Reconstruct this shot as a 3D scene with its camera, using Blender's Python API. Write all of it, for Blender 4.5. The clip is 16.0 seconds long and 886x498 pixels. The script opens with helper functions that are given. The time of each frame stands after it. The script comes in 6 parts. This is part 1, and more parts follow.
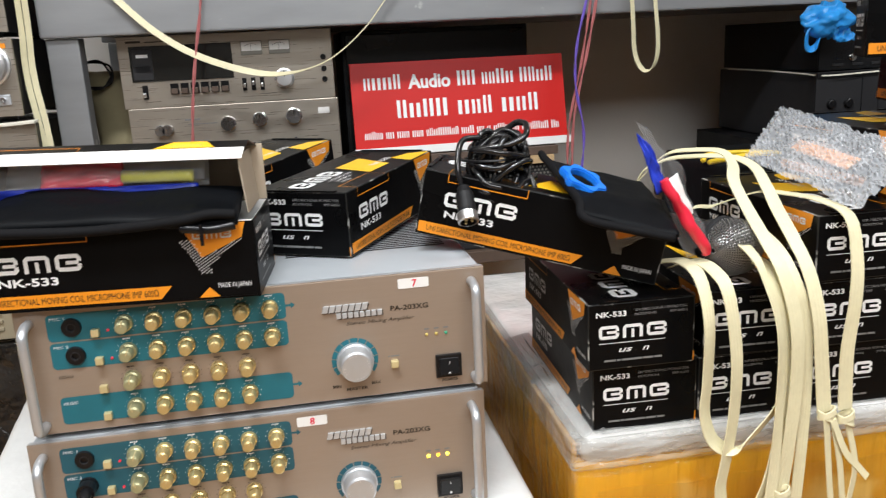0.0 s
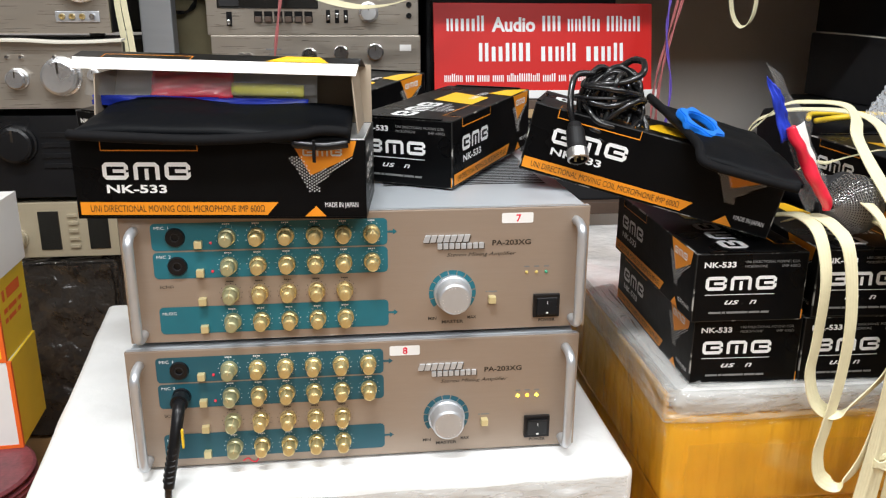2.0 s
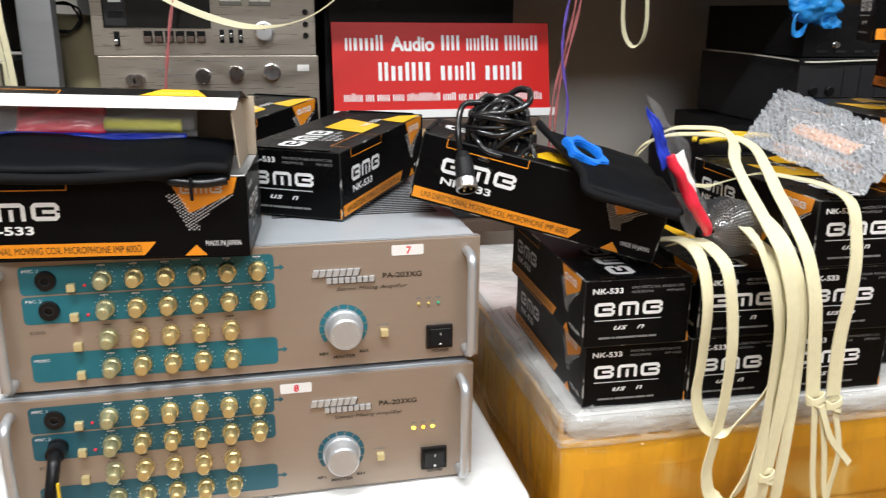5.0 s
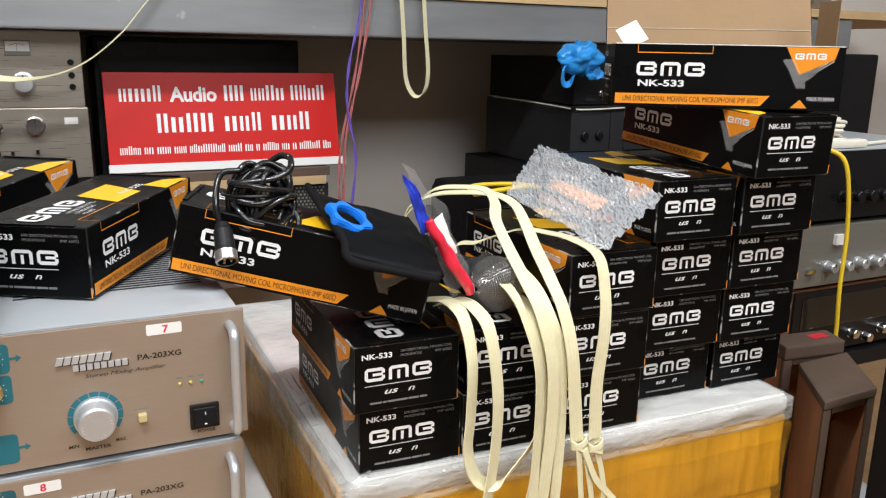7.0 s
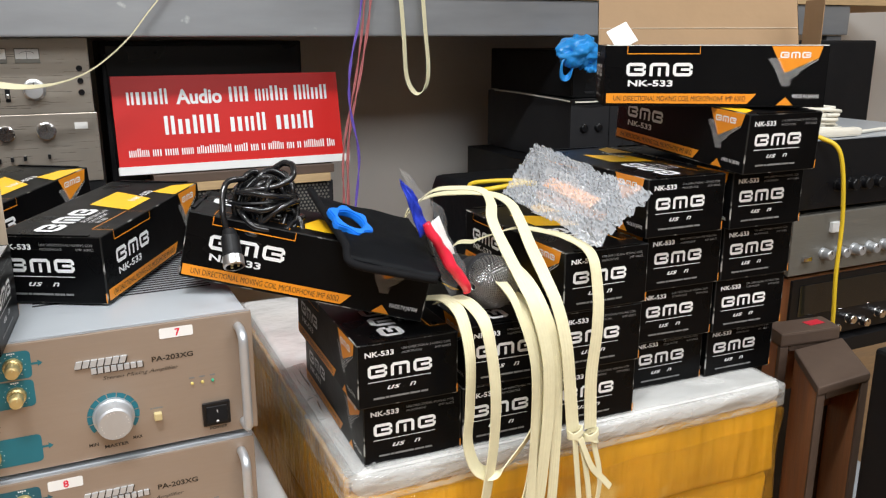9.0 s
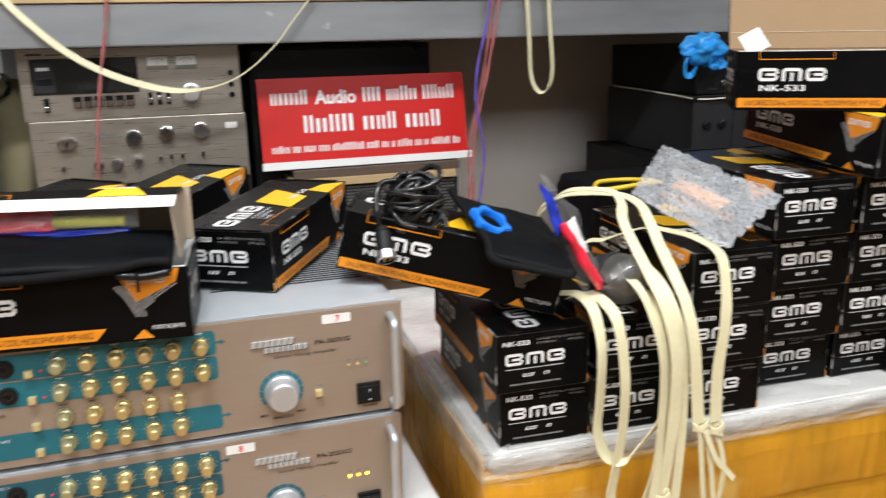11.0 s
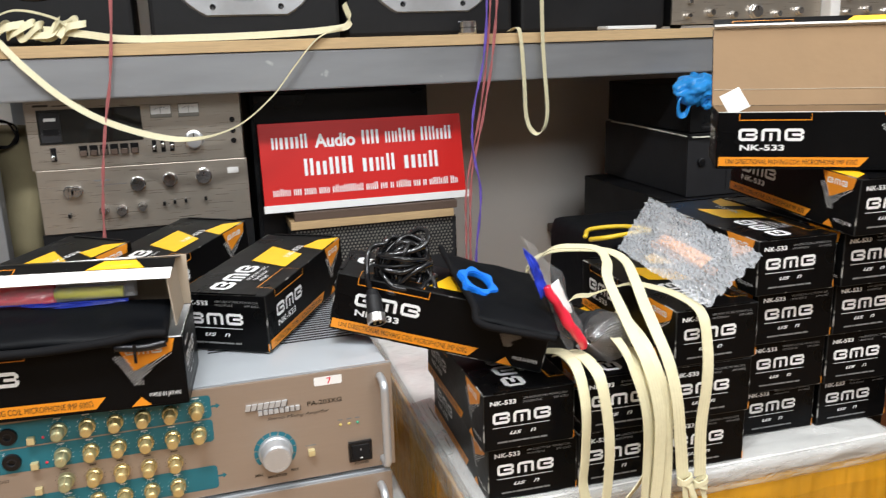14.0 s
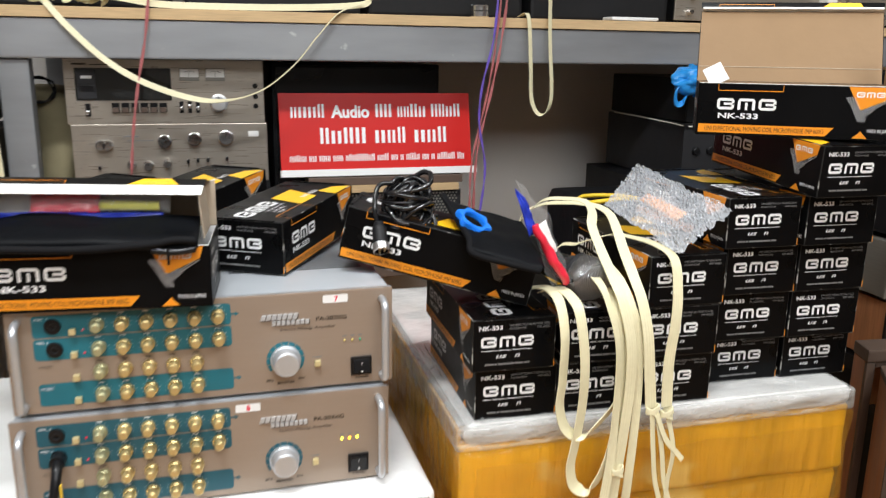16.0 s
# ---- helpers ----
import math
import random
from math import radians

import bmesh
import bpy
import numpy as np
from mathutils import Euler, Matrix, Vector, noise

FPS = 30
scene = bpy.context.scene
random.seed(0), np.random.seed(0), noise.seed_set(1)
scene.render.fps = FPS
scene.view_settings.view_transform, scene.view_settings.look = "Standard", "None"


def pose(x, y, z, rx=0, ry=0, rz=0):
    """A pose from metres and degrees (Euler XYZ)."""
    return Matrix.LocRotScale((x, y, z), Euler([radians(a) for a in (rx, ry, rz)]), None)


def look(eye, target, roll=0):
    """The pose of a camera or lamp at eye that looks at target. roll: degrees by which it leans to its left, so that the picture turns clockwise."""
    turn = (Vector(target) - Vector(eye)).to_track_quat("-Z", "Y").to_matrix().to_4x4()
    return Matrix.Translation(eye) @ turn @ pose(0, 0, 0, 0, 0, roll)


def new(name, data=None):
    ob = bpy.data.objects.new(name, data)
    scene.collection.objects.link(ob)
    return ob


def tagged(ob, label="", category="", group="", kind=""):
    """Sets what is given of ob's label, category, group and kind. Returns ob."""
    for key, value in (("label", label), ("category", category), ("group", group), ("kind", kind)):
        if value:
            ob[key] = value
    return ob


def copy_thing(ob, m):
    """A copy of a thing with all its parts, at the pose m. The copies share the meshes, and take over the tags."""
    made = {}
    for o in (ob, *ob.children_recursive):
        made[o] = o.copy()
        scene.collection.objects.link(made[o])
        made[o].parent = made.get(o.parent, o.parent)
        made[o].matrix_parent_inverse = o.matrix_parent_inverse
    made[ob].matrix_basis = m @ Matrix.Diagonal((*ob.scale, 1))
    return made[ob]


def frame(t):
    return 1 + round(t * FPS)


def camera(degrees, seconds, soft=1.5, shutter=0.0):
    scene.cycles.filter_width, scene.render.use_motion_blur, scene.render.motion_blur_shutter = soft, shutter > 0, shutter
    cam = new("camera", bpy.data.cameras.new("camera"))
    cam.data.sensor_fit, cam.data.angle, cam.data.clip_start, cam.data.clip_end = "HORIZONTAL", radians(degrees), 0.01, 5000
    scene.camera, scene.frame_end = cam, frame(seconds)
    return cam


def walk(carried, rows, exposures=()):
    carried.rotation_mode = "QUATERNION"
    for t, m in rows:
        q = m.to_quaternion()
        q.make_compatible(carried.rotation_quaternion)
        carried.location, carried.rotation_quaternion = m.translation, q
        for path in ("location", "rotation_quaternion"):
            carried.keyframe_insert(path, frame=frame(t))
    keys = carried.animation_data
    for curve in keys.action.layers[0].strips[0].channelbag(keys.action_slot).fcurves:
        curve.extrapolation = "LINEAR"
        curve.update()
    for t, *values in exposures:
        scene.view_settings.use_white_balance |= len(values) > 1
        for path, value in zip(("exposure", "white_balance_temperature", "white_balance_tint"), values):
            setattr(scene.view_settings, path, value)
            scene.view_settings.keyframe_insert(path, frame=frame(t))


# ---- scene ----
cam = camera(56.9, 16.0, soft=1.2, shutter=0.4)
PATH = [
    (0, (0.26, -0.749, 1.01), (0.594, 1.162, 0.525), -2.9),
    (0.5, (0.228, -0.747, 0.992), (0.528, 1.173, 0.521), -1.5),
    (1, (0.204, -0.736, 0.991), (0.465, 1.174, 0.458), -0.2),
    (1.5, (0.206, -0.727, 0.987), (0.418, 1.177, 0.41), 0.2),
    (2, (0.201, -0.727, 0.983), (0.433, 1.173, 0.403), 0.3),
    (2.5, (0.196, -0.724, 0.991), (0.434, 1.182, 0.434), -0.3),
    (3, (0.195, -0.725, 0.993), (0.439, 1.19, 0.468), -0.5),
    (5.5, (0.247, -0.714, 1.01), (0.797, 1.126, 0.45), 0.8),
    (6, (0.268, -0.713, 1.021), (0.965, 1.084, 0.487), 0.9),
    (6.5, (0.281, -0.715, 1.029), (1.099, 1.043, 0.536), 1.2),
    (7, (0.282, -0.72, 1.033), (1.131, 1.028, 0.558), 1.1),
    (7.5, (0.28, -0.72, 1.031), (1.132, 1.026, 0.557), 1.0),
    (8, (0.28, -0.722, 1.032), (1.126, 1.021, 0.534), 0.4),
    (10.5, (0.267, -0.795, 1.092), (1.018, 0.986, 0.575), -1.7),
    (11, (0.225, -0.795, 1.08), (0.809, 1.043, 0.552), -1.1),
    (11.5, (0.2, -0.795, 1.078), (0.629, 1.078, 0.523), -0.3),
    (12, (0.199, -0.791, 1.085), (0.592, 1.089, 0.528), -0.6),
    (12.5, (0.204, -0.779, 1.094), (0.613, 1.104, 0.559), -1.2),
    (13, (0.206, -0.777, 1.097), (0.629, 1.104, 0.565), -1.7),
    (13.5, (0.228, -0.785, 1.122), (0.713, 1.081, 0.591), -1.6),
    (14, (0.244, -0.817, 1.138), (0.81, 1.037, 0.645), -1.7),
    (14.5, (0.257, -0.821, 1.134), (0.877, 1.022, 0.665), -2.0),
    (15, (0.255, -0.831, 1.127), (0.894, 1.005, 0.659), -1.3),
    (15.5, (0.248, -0.834, 1.113), (0.87, 1.005, 0.631), -0.2),
    (16, (0.218, -0.936, 1.083), (0.767, 0.927, 0.606), 0.9),
]
walk(cam, [(t, look(eye, target, roll)) for t, eye, target, roll in PATH])

# ---- light ----
world = bpy.data.worlds.new("shop_air")
scene.world = world
world.use_nodes = True
world.node_tree.nodes["Background"].inputs[0].default_value = (0.75, 0.8, 0.9, 1)
world.node_tree.nodes["Background"].inputs[1].default_value = 0.016
scene.view_settings.exposure = 0.0


def tube_light(x, y, z, rz, energy, sx=1.25, sy=0.16, tilt=0):
    lamp = bpy.data.lights.new("tube_light", "AREA")
    lamp.shape, lamp.size, lamp.size_y, lamp.energy, lamp.color = "RECTANGLE", sx, sy, energy, (0.95, 0.98, 1.0)
    new("tube_light", lamp).matrix_world = pose(x, y, z, tilt, 0, rz)


tube_light(0.05, -0.80, 2.72, 0, 45, sx=0.7)
tube_light(1.9, -0.6, 2.72, 0, 26)
tube_light(-1.1, -0.9, 2.72, 0, 24)
# Added fill panel for several unseen tubes, reaching the wall under the shelf
tube_light(0.6, -2.5, 2.60, 0, 62, sx=2.4, sy=0.9, tilt=42)


# ---- materials ----
def material(name, colour, rough=0.5, metal=0.0, vary=0.12, scale=30.0, bump=0.0, bump_scale=200.0, coat=0.0, stretch=(1, 1, 1), emit=0.0, alpha=1.0, trans=0.0, spec=0.5, wear=None, deep=0.002):
    m = bpy.data.materials.new(name)
    m.use_nodes = True
    nt = m.node_tree
    n, l = nt.nodes, nt.links
    b = n["Principled BSDF"]
    b.inputs["Roughness"].default_value = rough
    b.inputs["Metallic"].default_value = metal
    b.inputs["Coat Weight"].default_value = coat
    b.inputs["Transmission Weight"].default_value = trans
    b.inputs["Alpha"].default_value = alpha
    b.inputs["Specular IOR Level"].default_value = spec
    co = n.new("ShaderNodeTexCoord")
    mp = n.new("ShaderNodeMapping")
    mp.inputs["Scale"].default_value = stretch
    l.new(co.outputs["Object"], mp.inputs["Vector"])
    t1 = n.new("ShaderNodeTexNoise")
    t1.inputs["Scale"].default_value, t1.inputs["Detail"].default_value = scale, 6
    t2 = n.new("ShaderNodeTexNoise")
    t2.inputs["Scale"].default_value, t2.inputs["Detail"].default_value = scale * 0.17, 3
    l.new(mp.outputs[0], t1.inputs["Vector"])
    l.new(mp.outputs[0], t2.inputs["Vector"])
    add = n.new("ShaderNodeMath")
    add.operation = "ADD"
    l.new(t1.outputs[0], add.inputs[0])
    l.new(t2.outputs[0], add.inputs[1])
    ramp = n.new("ShaderNodeMapRange")
    ramp.inputs["From Min"].default_value, ramp.inputs["From Max"].default_value = 0.6, 1.4
    ramp.inputs["To Min"].default_value, ramp.inputs["To Max"].default_value = 1 - vary, 1 + vary
    l.new(add.outputs[0], ramp.inputs[0])
    mix = n.new("ShaderNodeVectorMath")
    mix.operation = "MULTIPLY"
    mix.inputs[0].default_value = colour
    l.new(ramp.outputs[0], mix.inputs[1])
    last = mix.outputs[0]
    if wear:
        wn = n.new("ShaderNodeTexNoise")
        wn.inputs["Scale"].default_value, wn.inputs["Detail"].default_value = wear[1], 8
        l.new(co.outputs["Object"], wn.inputs["Vector"])
        wr = n.new("ShaderNodeMapRange")
        wr.inputs["From Min"].default_value, wr.inputs["From Max"].default_value = wear[2], wear[2] + 0.06
        l.new(wn.outputs[0], wr.inputs[0])
        wm = n.new("ShaderNodeMixRGB")
        wm.inputs[2].default_value = (*wear[0], 1)
        l.new(wr.outputs[0], wm.inputs[0])
        l.new(last, wm.inputs[1])
        last = wm.outputs[0]
    l.new(last, b.inputs["Base Color"])
    rr = n.new("ShaderNodeMapRange")
    rr.inputs["From Min"].default_value, rr.inputs["From Max"].default_value = 0.3, 0.7
    rr.inputs["To Min"].default_value, rr.inputs["To Max"].default_value = max(0.02, rough - 0.07), min(1, rough + 0.07)
    l.new(t2.outputs[0], rr.inputs[0])
    l.new(rr.outputs[0], b.inputs["Roughness"])
    if bump:
        t3 = n.new("ShaderNodeTexNoise")
        t3.inputs["Scale"].default_value, t3.inputs["Detail"].default_value = bump_scale, 4
        l.new(mp.outputs[0], t3.inputs["Vector"])
        bp = n.new("ShaderNodeBump")
        bp.inputs["Strength"].default_value, bp.inputs["Distance"].default_value = bump, deep
        l.new(t3.outputs[0], bp.inputs["Height"])
        l.new(bp.outputs[0], b.inputs["Normal"])
    if emit:
        b.inputs["Emission Color"].default_value = (*colour, 1)
        b.inputs["Emission Strength"].default_value = emit
    return m


M = {}
M["black_card"] = material("black_card", (0.003, 0.003, 0.0033), 0.32, spec=0.10, vary=0.25, scale=40, bump=0.12, bump_scale=45, wear=((0.05, 0.045, 0.04), 60, 0.72))
M["brown_card"] = material("brown_card", (0.29, 0.185, 0.10), 0.85, vary=0.07, scale=22, bump=0.2, bump_scale=60)
M["card_edge"] = material("card_edge", (0.012, 0.012, 0.012), 0.45, vary=0.3, scale=60, spec=0.3, wear=((0.34, 0.33, 0.31), 48, 0.575))
M["tan_card"] = material("tan_card", (0.44, 0.36, 0.27), 0.8, vary=0.06)
M["white_card"] = material("white_card", (0.8, 0.79, 0.77), 0.6, vary=0.03)
M["white_ink"] = material("white_ink", (0.8, 0.8, 0.8), 0.4, vary=0.05)
M["grey_ink"] = material("grey_ink", (0.2, 0.2, 0.2), 0.45, vary=0.05)
M["orange_ink"] = material("orange_ink", (0.78, 0.27, 0.015), 0.38, vary=0.07, bump=0.06, bump_scale=45)
M["yellow_ink"] = material("yellow_ink", (0.95, 0.54, 0.015), 0.38, vary=0.07)
M["dark_ink"] = material("dark_ink", (0.022, 0.016, 0.010), 0.45)
M["champagne"] = material("champagne", (0.335, 0.262, 0.205), 0.4, 0.35, vary=0.05, scale=80, stretch=(1, 1, 30), bump=0.03, bump_scale=300)
M["silver_panel"] = material("silver_panel", (0.42, 0.375, 0.32), 0.32, 0.7, vary=0.05, scale=80, stretch=(1, 1, 30))
M["beige_panel"] = material("beige_panel", (0.44, 0.38, 0.27), 0.45, 0.3, vary=0.05, scale=60, stretch=(1, 1, 30))
M["case_grey"] = material("case_grey", (0.46, 0.49, 0.52), 0.38, 0.15, vary=0.05, scale=12, bump=0.04, bump_scale=400)
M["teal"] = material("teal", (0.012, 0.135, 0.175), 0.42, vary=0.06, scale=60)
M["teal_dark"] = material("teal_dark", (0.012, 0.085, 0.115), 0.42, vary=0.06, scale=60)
# Silver darkened for the shade on silver_receiver; also grey meter frames and mesh
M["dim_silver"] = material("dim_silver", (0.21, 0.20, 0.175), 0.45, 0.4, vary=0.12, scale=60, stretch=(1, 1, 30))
M["brass"] = material("brass", (0.64, 0.49, 0.22), 0.3, 0.65, vary=0.1, scale=150)
M["brass_pale"] = material("brass_pale", (0.66, 0.56, 0.30), 0.32, 0.4, vary=0.06)
M["brass_teal"] = material("brass_teal", (0.44, 0.42, 0.24), 0.34, 0.55, vary=0.1, scale=150)
M["chrome"] = material("chrome", (0.75, 0.75, 0.76), 0.16, 1.0, vary=0.04)
M["alu"] = material("alu", (0.7, 0.71, 0.73), 0.3, 0.9, vary=0.05, scale=120)
M["alu_bright"] = material("alu_bright", (0.62, 0.65, 0.69), 0.35, 0.6, vary=0.04)
M["alu_soft"] = material("alu_soft", (0.56, 0.58, 0.61), 0.36, 0.65, vary=0.05, scale=120)
M["black_plastic"] = material("black_plastic", (0.007, 0.007, 0.008), 0.3, spec=0.3, vary=0.2)
M["black_metal"] = material("black_metal", (0.008, 0.008, 0.009), 0.5, spec=0.25, vary=0.2, scale=60, bump=0.08, bump_scale=300)
M["grey_metal"] = material("grey_metal", (0.020, 0.020, 0.022), 0.5, spec=0.3, vary=0.15, scale=40, bump=0.08, bump_scale=300)
M["black_cable"] = material("black_cable", (0.008, 0.008, 0.009), 0.22, vary=0.2, coat=0.3)
M["leather"] = material("leather", (0.0032, 0.0037, 0.0048), 0.55, spec=0.1, vary=0.25, scale=25, bump=0.3, bump_scale=70)
M["zip_cloth"] = material("zip_cloth", (0.007, 0.007, 0.008), 0.8, spec=0.12, vary=0.2, scale=150)
M["glass_dark"] = material("glass_dark", (0.012, 0.012, 0.011), 0.1, vary=0.1, spec=0.6)
M["sign_red"] = material("sign_red", (0.56, 0.010, 0.007), 0.45, vary=0.05, scale=6, spec=0.25)
M["white_plastic"] = material("white_plastic", (0.75, 0.75, 0.74), 0.4, vary=0.04)
M["steel_beam"] = material("steel_beam", (0.27, 0.275, 0.285), 0.4, 0.4, vary=0.2, scale=9, stretch=(0.6, 1, 3), bump=0.05, bump_scale=60, wear=((0.52, 0.52, 0.52), 24, 0.69))
M["plywood"] = material("plywood", (0.52, 0.36, 0.19), 0.7, vary=0.18, scale=26, stretch=(1, 1, 14), bump=0.1, bump_scale=60)
M["wood"] = material("wood", (0.40, 0.17, 0.072), 0.4, vary=0.28, scale=22, stretch=(9, 9, 0.7), bump=0.06, bump_scale=60)
M["brown_paint"] = material("brown_paint", (0.105, 0.07, 0.052), 0.5, vary=0.12, scale=40, bump=0.1, bump_scale=250)
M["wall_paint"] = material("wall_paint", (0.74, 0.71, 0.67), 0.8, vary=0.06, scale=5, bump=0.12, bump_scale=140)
# Dark colour for the unseen walls, so that they bounce less light
M["low_bounce_paint"] = material("low_bounce_paint", (0.22, 0.21, 0.20), 0.8, vary=0.3, scale=3)
M["ceiling_paint"] = material("ceiling_paint", (0.6, 0.6, 0.59), 0.9, vary=0.03, scale=5)
M["floor_wood"] = material("floor_wood", (0.40, 0.235, 0.105), 0.45, vary=0.25, scale=16, stretch=(1, 9, 1), bump=0.05, bump_scale=50)
M["strap"] = material("strap", (0.74, 0.68, 0.45), 0.45, vary=0.07, scale=120, bump=0.25, bump_scale=260, stretch=(1, 1, 1))
M["blue_rubber"] = material("blue_rubber", (0.01, 0.18, 0.72), 0.4, vary=0.06)
M["blue_bag"] = material("blue_bag", (0.03, 0.32, 0.80), 0.2, vary=0.3, scale=30, bump=0.9, bump_scale=55, deep=0.004, trans=0.25)
M["red_wire"] = material("red_wire", (0.44, 0.14, 0.14), 0.35, vary=0.15, scale=200)
M["violet_wire"] = material("violet_wire", (0.16, 0.10, 0.48), 0.35, vary=0.15, scale=200)
M["yellow_cable"] = material("yellow_cable", (0.82, 0.55, 0.03), 0.4, vary=0.08)
M["white_cable"] = material("white_cable", (0.74, 0.71, 0.62), 0.5, vary=0.08)
M["foam"] = material("foam", (0.82, 0.82, 0.81), 0.38, vary=0.05, scale=40, bump=0.8, bump_scale=24, deep=0.004, coat=0.3)
M["red_ink"] = material("red_ink", (0.75, 0.02, 0.05), 0.5)
M["red_plastic"] = material("red_plastic", (0.72, 0.02, 0.05), 0.3, vary=0.15, scale=60, coat=0.5)
M["blue_print"] = material("blue_print", (0.02, 0.045, 0.45), 0.35, vary=0.3, scale=60, spec=0.3, bump=0.3, bump_scale=80)
M["yellow_plastic"] = material("yellow_plastic", (0.75, 0.70, 0.05), 0.35, vary=0.1)
M["yellow_card"] = material("yellow_card", (0.88, 0.62, 0.03), 0.4, vary=0.05)
M["orange_card"] = material("orange_card", (0.85, 0.14, 0.02), 0.4, vary=0.05)
M["clear_film"] = material("clear_film", (0.92, 0.93, 0.94), 0.12, vary=0.04, alpha=0.11, bump=0.6, bump_scale=55, spec=0.8)
M["dark_film"] = material("dark_film", (0.028, 0.024, 0.021), 0.1, vary=0.4, scale=16, bump=1.0, bump_scale=15, coat=0.5, deep=0.03)
M["led_amber"] = material("led_amber", (1.0, 0.42, 0.02), 0.3, emit=6.0)
M["led_yellow"] = material("led_yellow", (0.95, 0.8, 0.05), 0.3, emit=6.0)
M["led_green"] = material("led_green", (0.05, 0.35, 0.2), 0.3)
M["led_dim"] = material("led_dim", (0.55, 0.42, 0.12), 0.3)
M["dark_chrome"] = material("dark_chrome", (0.46, 0.455, 0.45), 0.28, 0.9, vary=0.08)
M["bubble_film"] = material("bubble_film", (0.76, 0.79, 0.83), 0.05, vary=0.1, alpha=0.40, spec=1.0, coat=1.0)
M["copper_wire"] = material("copper_wire", (0.18, 0.045, 0.055), 0.35, vary=0.4, scale=200)
M["cone"] = material("cone", (0.02, 0.02, 0.021), 0.5, vary=0.2)


# ---- shape helpers ----
def part(name, bm, mat, parent=None, label="", smooth=False, m=None):
    """One mesh object from a bmesh, under a thing or a part."""
    me = bpy.data.meshes.new(name)
    bm.normal_update()
    bm.to_mesh(me)
    bm.free()
    if smooth:
        me.shade_smooth()
    me.materials.append(M[mat] if isinstance(mat, str) else mat)
    ob = new(name, me)
    if parent is not None:
        ob.parent = parent
    if m is not None:
        ob.matrix_basis = m
    if label:
        ob["label"] = label
    return ob


def thing(name, m, label, category, group="", kind=""):
    ob = new(name)
    ob.matrix_basis = m
    return tagged(ob, label, category, group, kind)


def block(x0, x1, y0, y1, z0, z1, bevel=0.0, bm=None, m=None, seg=2):
    tmp = bmesh.new()
    bmesh.ops.create_cube(tmp, size=1, matrix=Matrix.Translation(((x0 + x1) / 2, (y0 + y1) / 2, (z0 + z1) / 2)) @ Matrix.Diagonal((x1 - x0, y1 - y0, z1 - z0, 1)))
    if bevel:
        bmesh.ops.bevel(tmp, geom=tmp.edges[:], offset=bevel, segments=seg, profile=0.6, affect="EDGES")
    if m is not None:
        tmp.transform(m)
    return merge(tmp, bm)


def merge(tmp, bm):
    if bm is None:
        return tmp
    me = bpy.data.meshes.new("scratch")
    tmp.to_mesh(me)
    tmp.free()
    bm.from_mesh(me)
    bpy.data.meshes.remove(me)
    return bm


def lathe(profile, n=24, bm=None, m=None):
    """A turned shape round local z from (radius, z) pairs."""
    tmp = bmesh.new()
    rings = []
    for r, z in profile:
        if r < 1e-6:
            rings.append([tmp.verts.new((0, 0, z))])
        else:
            rings.append([tmp.verts.new((r * math.cos(2 * math.pi * i / n), r * math.sin(2 * math.pi * i / n), z)) for i in range(n)])
    for a, b in zip(rings, rings[1:]):
        for i in range(n):
            j = (i + 1) % n
            if len(a) == 1 and len(b) == 1:
                continue
            if len(a) == 1:
                tmp.faces.new((a[0], b[j], b[i]))
            elif len(b) == 1:
                tmp.faces.new((a[i], a[j], b[0]))
            else:
                tmp.faces.new((a[i], a[j], b[j], b[i]))
    bmesh.ops.recalc_face_normals(tmp, faces=tmp.faces[:])
    if m is not None:
        tmp.transform(m)
    return merge(tmp, bm)


def flat(polys, bm=None, m=None):
    """Printed shapes: flat polygons in the local xy plane."""
    tmp = bmesh.new()
    for p in polys:
        tmp.faces.new([tmp.verts.new((x, y, 0)) for x, y in p])
    if m is not None:
        tmp.transform(m)
    return merge(tmp, bm)


def rect(x0, x1, y0, y1):
    return [(x0, y0), (x1, y0), (x1, y1), (x0, y1)]


def bent(points, steps=8):
    """A smooth line through a few control points."""
    p = [Vector(q) for q in points]
    p = [p[0] * 2 - p[1], *p, p[-1] * 2 - p[-2]]
    out = []
    for i in range(1, len(p) - 2):
        a, b, c, d = p[i - 1:i + 3]
        for k in range(steps):
            t = k / steps
            out.append(0.5 * ((2 * b) + (c - a) * t + (2 * a - 5 * b + 4 * c - d) * t * t + (3 * b - a - 3 * c + d) * t ** 3))
    out.append(p[-2])
    return out


def tube(line, r, n=8, bm=None):
    tmp = bmesh.new()
    rings, side = [], None
    for i, q in enumerate(line):
        d = (line[min(i + 1, len(line) - 1)] - line[max(i - 1, 0)]).normalized()
        if side is None:
            side = d.orthogonal().normalized()
        side = (side - d * side.dot(d)).normalized()
        up = d.cross(side)
        rad = r(i / (len(line) - 1)) if callable(r) else r
        rings.append([tmp.verts.new(q + (side * math.cos(2 * math.pi * k / n) + up * math.sin(2 * math.pi * k / n)) * rad) for k in range(n)])
    for a, b in zip(rings, rings[1:]):
        for k in range(n):
            tmp.faces.new((a[k], a[(k + 1) % n], b[(k + 1) % n], b[k]))
    tmp.faces.new(rings[0][::-1])
    tmp.faces.new(rings[-1])
    bmesh.ops.recalc_face_normals(tmp, faces=tmp.faces[:])
    return merge(tmp, bm)


